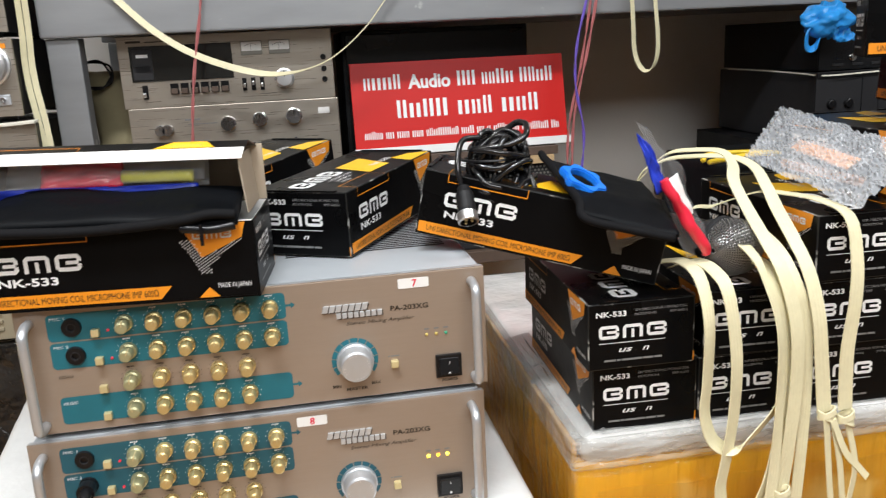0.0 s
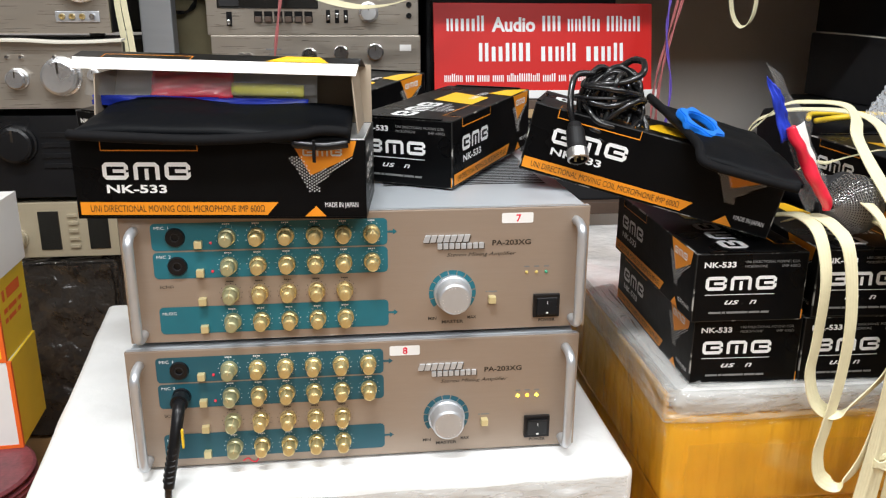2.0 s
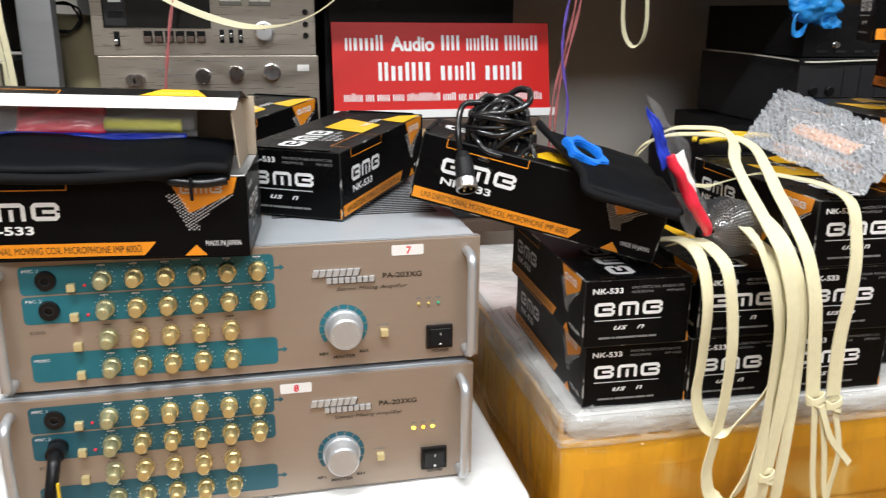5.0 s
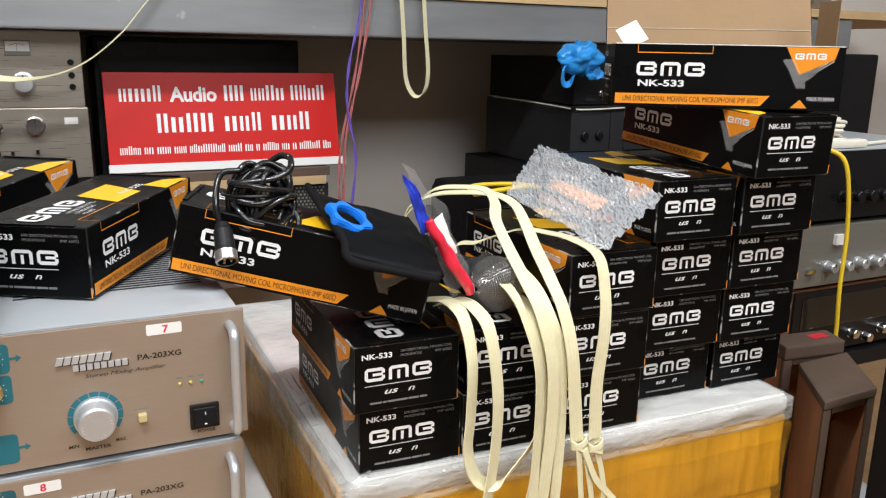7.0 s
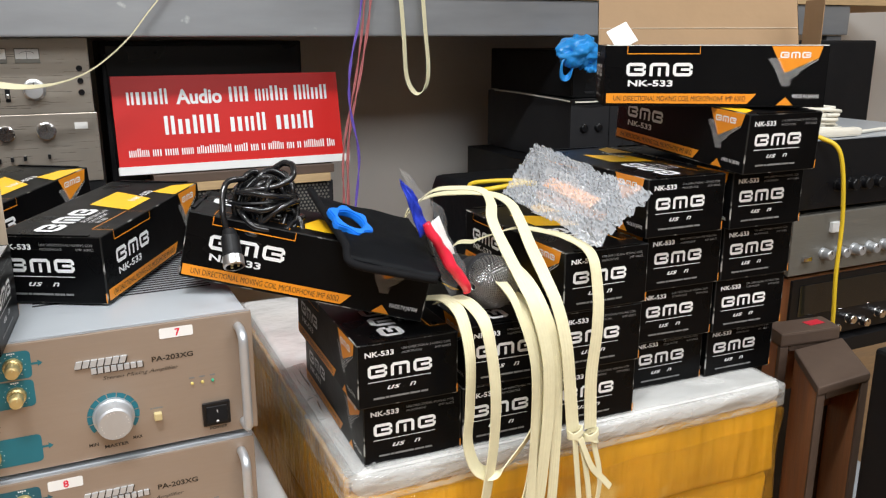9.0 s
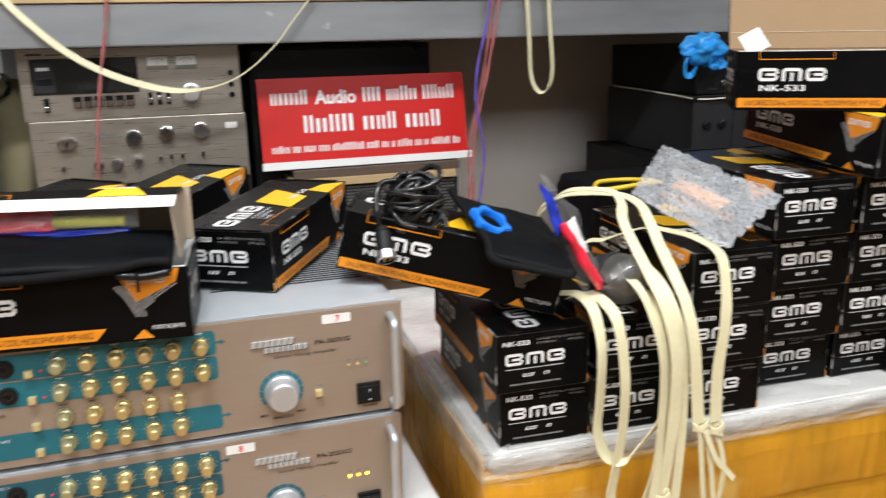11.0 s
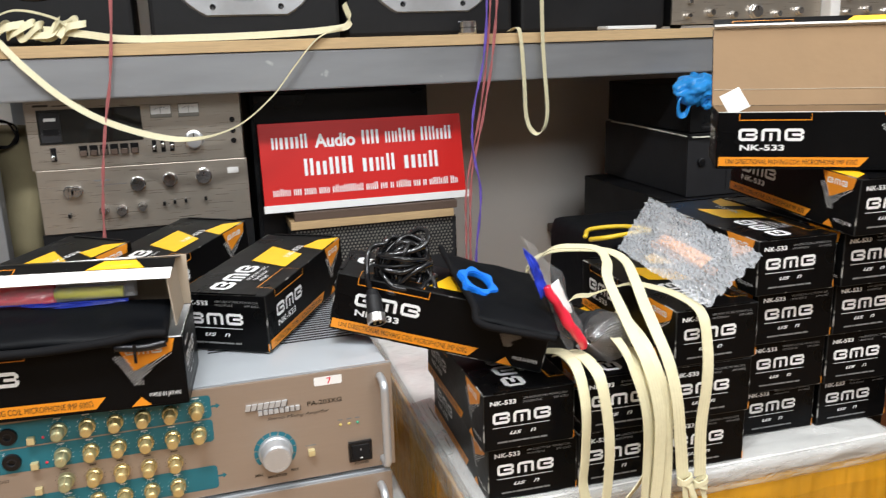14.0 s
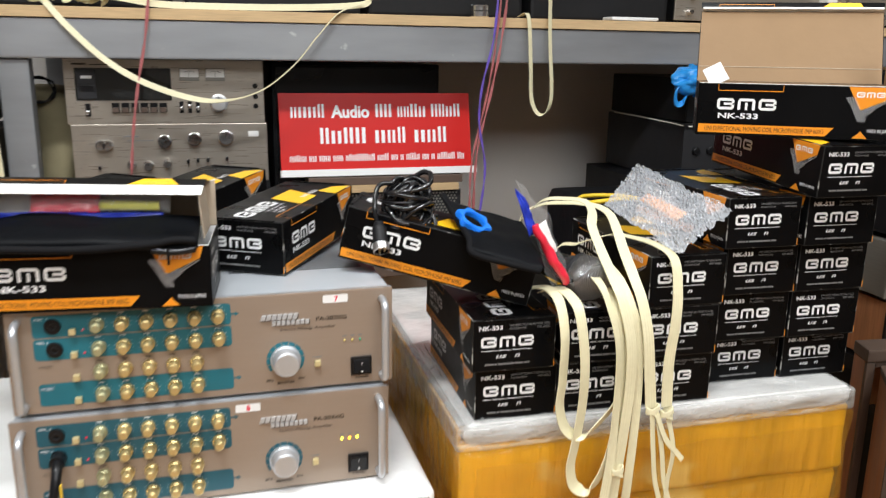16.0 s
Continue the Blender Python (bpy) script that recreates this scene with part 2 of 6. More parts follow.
def ribbon(line, width, thick, across, bm=None, ribs=4):
    """A flat woven strap along a line; across(t) is its width direction."""
    tmp = bmesh.new()
    rings = []
    for i, q in enumerate(line):
        t = i / (len(line) - 1)
        d = (line[min(i + 1, len(line) - 1)] - line[max(i - 1, 0)]).normalized()
        a = Vector(across(t))
        a = (a - d * a.dot(d)).normalized()
        nrm = d.cross(a)
        ring = []
        for k in range(ribs * 2 + 1):
            f = k / (ribs * 2)
            ring.append(tmp.verts.new(q + a * width * (f - 0.5) + nrm * thick * (0.5 + 0.16 * (k % 2))))
        for k in range(ribs * 2, -1, -1):
            f = k / (ribs * 2)
            ring.append(tmp.verts.new(q + a * width * (f - 0.5) - nrm * thick * (0.5 + 0.16 * (k % 2))))
        rings.append(ring)
    m = len(rings[0])
    for a, b in zip(rings, rings[1:]):
        for k in range(m):
            tmp.faces.new((a[k], a[(k + 1) % m], b[(k + 1) % m], b[k]))
    tmp.faces.new(rings[0][::-1])
    tmp.faces.new(rings[-1])
    bmesh.ops.recalc_face_normals(tmp, faces=tmp.faces[:])
    return merge(tmp, bm)


LETTERS = {}


def lettering(text, height, width=None, align="LEFT", shear=0.0, bold=0.0):
    """A flat mesh of words in the built-in font, as high as its capitals."""
    key = (text, height, width, align, shear, bold)
    if key not in LETTERS:
        cu = bpy.data.curves.new("lettering", "FONT")
        cu.body, cu.size, cu.align_x, cu.shear, cu.offset = text, height / 0.69, align, shear, bold
        cu.resolution_u = 3
        tmp = bpy.data.objects.new("scratch", cu)
        scene.collection.objects.link(tmp)
        bpy.context.view_layer.update()
        me = bpy.data.meshes.new_from_object(tmp.evaluated_get(bpy.context.evaluated_depsgraph_get()))
        bpy.data.objects.remove(tmp)
        if width:
            xs = [v.co.x for v in me.vertices]
            f = width / (max(xs) - min(xs))
            me.transform(Matrix.Diagonal((f, 1, 1, 1)))
        LETTERS[key] = me
    return LETTERS[key]


def words(name, parent, mat, text, height, m, width=None, align="LEFT", shear=0.0, bold=0.0):
    me = lettering(text, height, width, align, shear, bold)
    if not me.materials:
        me.materials.append(M[mat])
    elif me.materials[0] != M[mat]:
        me = me.copy()
        me.materials.clear()
        me.materials.append(M[mat])
    ob = new(name, me)
    ob.parent, ob.matrix_basis = parent, m
    return ob


def plane_at(o, u, v):
    """The pose of a printed face with its origin o, its reading direction u and its up v."""
    u, v = Vector(u).normalized(), Vector(v).normalized()
    w = u.cross(v)
    return Matrix(((u.x, v.x, w.x, o[0]), (u.y, v.y, w.y, o[1]), (u.z, v.z, w.z, o[2]), (0, 0, 0, 1)))


def emblem(x, y, w, h):
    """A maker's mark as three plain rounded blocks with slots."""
    out = []
    g = w * 0.295
    t = h * 0.24
    for i, x0 in enumerate((x, x + w * 0.3525, x + w * 0.705)):
        x1 = x0 + g
        if i == 1:
            c = h * 0.2
            out += [[(x0, y), (x0 + t, y), (x0 + t, y + h - t), (x0, y + h - c)], [(x0, y + h - c), (x0 + t, y + h - t), (x1 - t, y + h - t), (x1, y + h - c), (x1 - c, y + h), (x0 + c, y + h)],
                    [(x1 - t, y), (x1, y), (x1, y + h - c), (x1 - t, y + h - t)], rect((x0 + x1) / 2 - t * 0.45, (x0 + x1) / 2 + t * 0.45, y, y + h - t * 1.5)]
        else:
            c = h * 0.2
            out += [[(x0 + c, y), (x1 - c, y), (x1, y + c), (x1 - t, y + t), (x0 + t, y + t), (x0, y + c)], [(x0, y + h - c), (x0 + t, y + h - t), (x1 - t, y + h - t), (x1, y + h - c), (x1 - c, y + h), (x0 + c, y + h)],
                    [(x0, y + c), (x0 + t, y + t), (x0 + t, y + h - t), (x0, y + h - c)], rect(x0 + g * 0.4, x1 - t * 0.6, y + h * 0.5 - t * 0.42, y + h * 0.5 + t * 0.42),
                    [(x1 - t, y + t), (x1, y + c), (x1, y + h * 0.44), (x1 - t, y + h * 0.40)], [(x1 - t, y + h * 0.60), (x1, y + h * 0.56), (x1, y + h - c), (x1 - t, y + h - t)]]
    return out


def bars(x0, x1, y, h, n, slant=0.0, seed=1):
    """Words too small to read, as plain bars."""
    rnd = random.Random(seed)
    cuts = [0.0] + sorted(rnd.uniform(0.12, 0.88) for _ in range(n - 1)) + [1.0]
    out = []
    for a, b in zip(cuts, cuts[1:]):
        p, q = x0 + (x1 - x0) * a, x0 + (x1 - x0) * b - h * 0.5
        if q > p:
            out.append([(p, y), (q, y), (q + slant * h, y + h), (p + slant * h, y + h)])
    return out


# ---- the room ----
def wall(name, x0, x1, y0, y1, z0, z1, mat, label, category):
    ob = part(name, block(x0, x1, y0, y1, z0, z1), mat)
    return tagged(ob, label, category, kind="structure")


WALL_Y = 1.45
wall("floor", -2.6, 4.2, -3.2, WALL_Y, -0.1, 0.0, "floor_wood", "brown wooden floor of the shop", "floor")
wall("wall_north", -2.6, 4.2, WALL_Y, WALL_Y + 0.12, 0, 2.9, "wall_paint", "plain greyish beige painted wall behind the shelves", "wall")
# South, west and east walls are unseen, kept dark to limit reflections
wall("wall_south", -2.6, 4.2, -3.32, -3.2, 0, 2.9, "low_bounce_paint", "unseen wall closing the shop, darkened to cut bounced light", "wall")
wall("wall_west", -2.72, -2.6, -3.2, WALL_Y, 0, 2.9, "low_bounce_paint", "unseen side wall of the shop, darkened to cut bounced light", "wall")
wall("wall_east", 4.2, 4.32, -3.2, WALL_Y, 0, 2.9, "low_bounce_paint", "unseen side wall of the shop, darkened to cut bounced light", "wall")
wall("ceiling", -2.6, 4.2, -3.2, WALL_Y, 2.9, 3.0, "ceiling_paint", "plain white ceiling above the shop", "ceiling")

# ---- shelf rack ----
SHELF_Y = 0.82
rack = thing("steel_rack", pose(0, 0, 0), "grey painted steel rack with plywood shelf boards, full of audio gear", "shelf rack")
for x in (-0.152, 2.15):
    for y in (SHELF_Y + 0.012, 1.36):
        part("post", block(x, x + 0.055, y, y + 0.045, 0, 1.052, 0.003), "steel_beam", rack)
part("beam", block(-0.157, 2.212, SHELF_Y, SHELF_Y + 0.05, 1.053, 1.128, 0.004), "steel_beam", rack)
part("beam", block(-0.165, 2.212, 1.36, 1.405, 1.053, 1.128, 0.004), "steel_beam", rack)
part("shelf_board", block(-0.168, 2.9, SHELF_Y - 0.006, 1.44, 1.129, 1.150, 0.001), "plywood", rack)
part("shelf_board", block(-0.10, 0.86, SHELF_Y + 0.055, 1.44, 0.56, 0.585, 0.001), "brown_paint", rack)
part("shelf_board", block(1.272, 2.14, SHELF_Y - 0.03, 1.44, 0.56, 0.585, 0.001), "brown_paint", rack)

# ---- microphone cartons ----
L, W, H = 0.25, 0.1095, 0.069
EPS = 0.0004


def side_print(ob, s=1):
    """The print of a long side: the front one for s = 1, the back one for s = -1."""
    f = plane_at((-s * L / 2, -s * (W / 2 + EPS), 0), (s, 0, 0), (0, 0, 1))
    part("side_logo", flat(emblem(0.10 * L, 0.50 * H, 0.30 * L, 0.22 * H)), "white_ink", ob, m=f)
    words("model_lettering", ob, "white_ink", "NK-533", 0.098 * H, f @ Matrix.Translation((0.106 * L, 0.335 * H, 0)), 0.205 * L, bold=0.00025)
    part("orange_band", flat([[(0.003, 0.05 * H), (0.655 * L, 0.05 * H), (0.695 * L, 0.215 * H), (0.003, 0.215 * H)]]), "orange_ink", ob, "orange printed band", m=f)
    words("band_lettering", ob, "dark_ink", "UNI DIRECTIONAL MOVING COIL MICROPHONE IMP 600\u03a9", 0.085 * H, f @ Matrix.Translation((0.045 * L, 0.09 * H, 0.0003)), 0.60 * L)
    part("orange_triangle", flat([[(0.745 * L, 0.99 * H), (0.81 * L, 0.555 * H), (0.955 * L, 0.80 * H), (0.97 * L, 0.99 * H)]]), "orange_ink", ob, m=f)
    part("small_triangle", flat([[(0.785 * L, 0.03 * H), (0.86 * L, 0.03 * H), (0.825 * L, 0.165 * H)]]), "orange_ink", ob, m=f)
    part("small_logo", flat(emblem(0.785 * L, 0.80 * H, 0.135 * L, 0.10 * H)), "white_ink", ob, m=f @ Matrix.Translation((0, 0, 0.0003)))
    dots = []
    s = 0.0026
    for i in range(34):
        for j in range(22):
            u, v = 0.70 * L + i * s * 0.78, 0.30 * H + j * s + (s / 2 if i % 2 else 0)
            a, b = u / L, v / H
            left = a > 0.735 + (0.80 - b) * 0.155 and a < 0.752 + (0.99 - b) * 0.149 and b < 0.80
            low = b < 0.555 + (a - 0.81) * 1.69 and b > 0.36 + (a - 0.805) * 2.8 and a > 0.735 + (0.80 - b) * 0.155 and b < 0.86
            if (left or low) and b > 0.34 and a < 0.985:
                dots.append([(u + 0.00066 * math.cos(k * math.pi / 3), v + 0.00066 * math.sin(k * math.pi / 3)) for k in range(6)])
    part("dot_pattern", flat(dots), "white_ink", ob, m=f @ Matrix.Translation((0, 0, 0.0001)))
    words("origin_lettering", ob, "white_ink", "MADE IN JAPAN", 0.062 * H, f @ Matrix.Translation((0.855 * L, 0.15 * H, 0)), 0.115 * L)
    part("orange_bracket", flat([rect(0.10 * L, 0.103 * L, 0.87 * H, 0.99 * H), rect(0.10 * L, 0.43 * L, 0.86 * H, 0.875 * H), rect(0.427 * L, 0.43 * L, 0.87 * H, 0.99 * H)]), "orange_ink", ob, m=f)


def top_print(ob, f, flap=False):
    part("top_logo", flat(emblem(0.055 * L, 0.47 * W, 0.36 * L, 0.235 * W)), "white_ink", ob, m=f)
    for k, (t, w) in enumerate((("UNI DIRECTIONAL MOVING", 0.21), ("COIL MICROPHONE", 0.145), ("IMP 600\u03a9", 0.075))):
        words("type_lettering", ob, "white_ink", t, 0.045 * W, f @ Matrix.Translation((0.20 * L, (0.385 - 0.075 * k) * W, 0)), w * L)
    part("yellow_patch", flat([[(0.42 * L, 0.19 * W), (0.64 * L, 0.19 * W), (0.76 * L, 0.68 * W), (0.50 * L, 0.68 * W)]]), "yellow_ink", ob, m=f)
    part("top_triangle", flat([[(0.725 * L, 0.01 * W), (0.965 * L, 0.01 * W), (0.91 * L, 0.22 * W), (0.77 * L, 0.30 * W)]]), "yellow_ink", ob, m=f)
    words("top_lettering", ob, "white_ink", "NK-533", 0.075 * W, f @ Matrix.Translation((0.58 * L, 0.30 * W, 0.0002)), 0.2 * L, bold=0.0002)
    part("orange_bracket", flat([rect(0.10 * L, 0.103 * L, 0.0, 0.2 * W), rect(0.10 * L, 0.40 * L, 0.19 * W, 0.20 * W), rect(0.397 * L, 0.40 * L, 0.0, 0.2 * W)]), "orange_ink", ob, m=f)


def end_print(ob, sign):
    f = plane_at((sign * (L / 2 + EPS), -sign * W / 2, 0), (0, sign, 0), (0, 0, 1))
    words("model_lettering", ob, "white_ink", "NK-533", 0.075 * H, f @ Matrix.Translation((0.07 * W, 0.80 * H, 0)), 0.28 * W, bold=0.0002)
    part("end_logo", flat(emblem(0.10 * W, 0.47 * H, 0.63 * W, 0.20 * H) + [rect(0.10 * W, 0.72 * W, 0.402 * H, 0.412 * H)]), "white_ink", ob, m=f)
    for t, x in (("us", 0.27), ("n", 0.50)):
        words("mark_lettering", ob, "white_ink", t, 0.085 * H, f @ Matrix.Translation((x * W, 0.265 * H, 0)), (0.13 if t == "us" else 0.065) * W, shear=0.35, bold=0.0001)
    words("type_lettering", ob, "grey_ink", "UNI DIRECTIONAL MOVING COIL", 0.036 * H, f @ Matrix.Translation((0.43 * W, 0.855 * H, 0)), 0.49 * W)
    words("type_lettering", ob, "grey_ink", "MICROPHONE", 0.036 * H, f @ Matrix.Translation((0.43 * W, 0.79 * H, 0)), 0.20 * W)
    words("type_lettering", ob, "grey_ink", "IMP 600\u03a9", 0.036 * H, f @ Matrix.Translation((0.76 * W, 0.79 * H, 0)), 0.16 * W)
    part("end_print_block", flat(bars(0.15 * W, 0.70 * W, 0.13 * H, 0.03 * H, 5, seed=8)), "grey_ink", ob, m=f)
    part("orange_corner", flat([rect(0.984 * W, 0.994 * W, 0.03 * H, 0.17 * H)]), "orange_ink", ob, m=f)


def worn_block(x0, x1, y0, y1, z0, z1, seed=0, amount=0.0011):
    """A cardboard body: rounded edges and slightly bowed walls."""
    bm = block(x0, x1, y0, y1, z0, z1, 0.0013, seg=2)
    bmesh.ops.subdivide_edges(bm, edges=[e for e in bm.edges if e.calc_length() > 0.03], cuts=4, use_grid_fill=True)
    for v in bm.verts:
        n = noise.noise(v.co * 14 + Vector((seed * 3.1, seed, 0)))
        c = v.co - Vector(((x0 + x1) / 2, (y0 + y1) / 2, (z0 + z1) / 2))
        v.co -= Vector((c.x / (x1 - x0), c.y / (y1 - y0), c.z / (z1 - z0))) * (amount * (0.5 + n))
    return bm


def closed_carton(m, label):
    ob = thing("microphone_carton", m, label, "carton", "microphone cartons")
    body = worn_block(-L / 2, L / 2, -W / 2, W / 2, 0, H)
    body.normal_update()
    for f in body.faces:
        f.material_index = 1 if max(abs(c) for c in f.normal) < 0.985 else 0
    part("body", body, "black_card", ob).data.materials.append(M["card_edge"])
    tabs = block(-L / 2 - 0.0003, -L / 2 + 0.004, -W / 2 + 0.012, W / 2 - 0.012, H - 0.0004, H + 0.0012, 0.0004)
    part("tuck_flap", tabs, "black_card", ob)
    part("tuck_flap", block(L / 2 - 0.004, L / 2 + 0.0003, -W / 2 + 0.012, W / 2 - 0.012, H - 0.0004, H + 0.0012, 0.0004), "black_card", ob)
    side_print(ob)
    side_print(ob, -1)
    top_print(ob, plane_at((-L / 2, -W / 2, H + EPS), (1, 0, 0), (0, 1, 0)))
    end_print(ob, 1)
    end_print(ob, -1)
    return ob


BASE = 0.622          # top of the taped foam box
ROW = -2.5            # turn of the row of cartons
PITCH = 0.111


def stacked(col, level, dx=0.0, dy=0.0, turn=0.0, lift=0.0):
    a = radians(ROW)
    fx, fy = 0.530 + W / 2 + col * PITCH * math.cos(a) + dx, -0.031 + col * PITCH * math.sin(a) + dy
    b = radians(ROW + turn)
    return pose(fx - math.sin(b) * L / 2, fy + math.cos(b) * L / 2, BASE + level * (H + 0.0006) + lift, 0, 0, 90 + ROW + turn)


first = closed_carton(stacked(0, 0), "closed black microphone carton with orange and white print, stacked")
STACK = [(0, 1, -0.008, -0.009, 0.5, 0), (1, 0, 0, 0.0, 0.6, 0), (1, 1, 0.003, -0.004, -0.8, 0), (2, 0, 0.001, 0.0, 0.3, 0), (2, 1, 0.0, -0.006, -0.4, 0), (2, 2, 0.004, -0.008, 0.9, 0),
         (3, 0, 0.032, 0.048, 0.4, 0), (3, 1, 0.024, 0.030, -0.7, 0), (3, 2, 0.023, 0.021, 0.3, 0), (3, 3, 0.007, 0.006, 0.5, 0),
         (4, 0, 0.035, 0.045, 0.2, 0), (4, 1, 0.024, 0.026, -0.8, 0), (4, 2, 0.024, 0.021, 0.5, 0), (4, 3, 0.014, 0.004, 0.4, 0)]
for c, l, dx, dy, turn, lift in STACK:
    copy_thing(first, stacked(c, l, dx, dy, turn, lift))


def corner_pose(x, y, z, yaw, cx, cy, tilt=0.0):
    """A carton whose bottom corner (cx, cy as signs) lies at x, y, z."""
    m = pose(0, 0, 0, 0, tilt, yaw)
    return Matrix.Translation((x, y, z)) @ m @ Matrix.Translation((-cx * L / 2, -cy * W / 2, 0))


AMP_TOP = 0.8005
box_b = copy_thing(first, corner_pose(0.308, 0.070, AMP_TOP + 0.001, 60, -1, -1, -2))
box_b["label"] = "closed black microphone carton lying askew on the amplifier"
box_c = copy_thing(first, corner_pose(0.374, 0.072, 0.822, -20.5, -1, -1, 13.2))
box_c["label"] = "tilted black microphone carton bridging amplifier and carton stack"
box_d = copy_thing(first, corner_pose(0.315, 0.40, 0.822, 55, 1, -1, -5))
box_d["label"] = "black microphone carton with loose lid lying on the amplifier"
box_e = copy_thing(first, corner_pose(0.160, 0.33, 0.822, 50, 1, -1, -5))
box_e["label"] = "black microphone carton lying behind an open carton"
box_f = copy_thing(first, corner_pose(0.979, -0.066, BASE + 4 * (H + 0.0006), -92, 1, -1, 3.5))
box_f["label"] = "black microphone carton turned askew on top of the stack"


def open_carton(m, label, lid_angle, inside, riser=0.0):
    """A carton without its top, the lid hinged on the back edge."""
    ob = thing("open_carton", m, label, "carton", "microphone cartons")
    t = 0.0016
    part("floor_panel", block(-L / 2, L / 2, -W / 2, W / 2, 0, t), "black_card", ob)
    for name, b in (("front_panel", (-L / 2, L / 2, -W / 2, -W / 2 + t)), ("back_panel", (-L / 2, L / 2, W / 2 - t, W / 2)), ("end_panel", (-L / 2, -L / 2 + t, -W / 2 + t, W / 2 - t)), ("end_panel", (L / 2 - t, L / 2, -W / 2 + t, W / 2 - t))):
        part(name, block(*b, t, H, 0.0005), "black_card", ob)
    lin = block(-L / 2 + t, L / 2 - t, -W / 2 + t, -W / 2 + 1.3 * t, t, H - 0.0005)
    block(-L / 2 + t, L / 2 - t, W / 2 - 1.3 * t, W / 2 - t, t, H - 0.0005, 0, lin)
    block(-L / 2 + t, -L / 2 + 1.3 * t, -W / 2 + t, W / 2 - t, t, H - 0.0005, 0, lin)
    block(L / 2 - 1.3 * t, L / 2 - t, -W / 2 + t, W / 2 - t, t, H - 0.0005, 0, lin)
    part("lining", lin, inside, ob, "bare cardboard inside")
    part("rim", block(-L / 2 + 0.001, L / 2 - 0.001, -W / 2 + 0.0002, -W / 2 + t, H, H + 0.0008), "white_card", ob)
    side_print(ob)
    end_print(ob, 1)
    end_print(ob, -1)
    if riser:
        # Tan instead of white: the shade under the lid is in the colour
        part("riser", block(-L / 2 + 0.001, L / 2 - 0.001, W / 2 - 0.0014, W / 2, H, H + riser - 0.009, 0.0004), "tan_card", ob, "bare raised back panel")
        for sx in (-1, 1):
            part("dust_flap", block(-0.0006, 0.0006, -W / 2 + 0.035, W / 2 - 0.002, 0, riser - 0.012, 0.0003, None, Matrix.Translation((sx * (L / 2 - 0.009), 0, H)) @ Matrix.Rotation(radians(-5 * sx), 4, "Y")), "tan_card", ob, "bare cardboard dust flap")
    if riser:
        fold = Matrix.Translation((-0.006, -W / 2 + 0.062, H + riser + 0.0010)) @ Matrix.Rotation(radians(1.4), 4, "Y")
        lid = part("lid", block(-L / 2, L / 2, 0, W - 0.063, 0.0008, 0.0018, 0.0003), "black_card", ob, m=fold @ Matrix.Rotation(radians(-12), 4, "X"))
        leaf = part("lid_front", block(-L / 2, L / 2, -0.0225, 0, 0.0008, 0.0018, 0.0003), "black_card", ob, m=fold @ Matrix.Rotation(radians(10), 4, "X"))
        part("lid_lining", block(-L / 2 + 0.001, L / 2 - 0.001, -0.0225, 0, 0, 0.0008), "tan_card", leaf)
        tuck = block(-L / 2 + 0.001, L / 2 - 0.001, -0.0009, 0.0, -0.0125, 0.0, 0.0004)
        for v in tuck.verts:
            if v.co.z < -0.006:
                v.co.x *= 0.985
        part("tuck_flap", tuck, inside, leaf, "white tuck flap", m=Matrix.Translation((0, -0.0226, 0.0016)) @ Matrix.Rotation(radians(-52), 4, "X"))
        f = plane_at((-L / 2, -0.0225, 0.0018 + EPS), (1, 0, 0), (0, 1, 0))
        part("orange_bracket", flat([rect(0.10 * L, 0.104 * L, 0.0, 0.012), rect(0.10 * L, 0.41 * L, 0.0112, 0.0125), rect(0.406 * L, 0.41 * L, 0.0, 0.012)]), "orange_ink", leaf, m=f)
        part("yellow_patch", flat([[(0.67 * L, 0.001), (0.89 * L, 0.001), (0.85 * L, 0.021), (0.73 * L, 0.021)]]), "yellow_ink", leaf, m=f)
    else:
        lid = part("lid", block(-L / 2, L / 2, -W, 0, 0.0008, 0.0018, 0.0004), "black_card", ob, m=Matrix.Translation((0, W / 2, H)) @ Matrix.Rotation(radians(-lid_angle), 4, "X"))
        part("lid_lining", block(-L / 2 + 0.001, L / 2 - 0.001, -W + 0.001, 0, 0, 0.0008), inside, lid, "bare cardboard inside of the lid")
        part("lid_crease", block(-L / 2 + 0.002, L / 2 - 0.002, -0.0225, -0.0215, -0.0007, 0.0001, 0.0003), "tan_card", lid)
        part("tuck_flap", block(-L / 2 + 0.002, L / 2 - 0.002, -W - 0.0030, -W, -0.0075, 0.0010, 0.0004), "white_card", lid, "white tuck flap")
        part("lid_front", block(-L / 2, L / 2, -W - 0.0125, -W - 0.0032, -0.0030, -0.0012, 0.0004), "black_card", lid)
        g = plane_at((-L / 2, -W - 0.0032, -0.0030 - EPS), (1, 0, 0), (0, -1, 0))
        part("orange_bracket", flat([rect(0.10 * L, 0.103 * L, 0.0, 0.006), rect(0.10 * L, 0.41 * L, 0.0052, 0.006), rect(0.407 * L, 0.41 * L, 0.0, 0.006)]), "orange_ink", lid, m=g)
        part("yellow_patch", flat([[(0.67 * L, 0.001), (0.89 * L, 0.001), (0.87 * L, 0.0085), (0.71 * L, 0.0085)]]), "yellow_ink", lid, m=g)
        top_print(lid, plane_at((-L / 2, -W, 0.0018 + EPS), (1, 0, 0), (0, 1, 0)))
    return ob


box_a = open_carton(corner_pose(-0.030, -0.006, AMP_TOP, -5.7, -1, -1), "opened black microphone carton with its lid up, holding a pouch", 2.5, "white_card", 0.064)
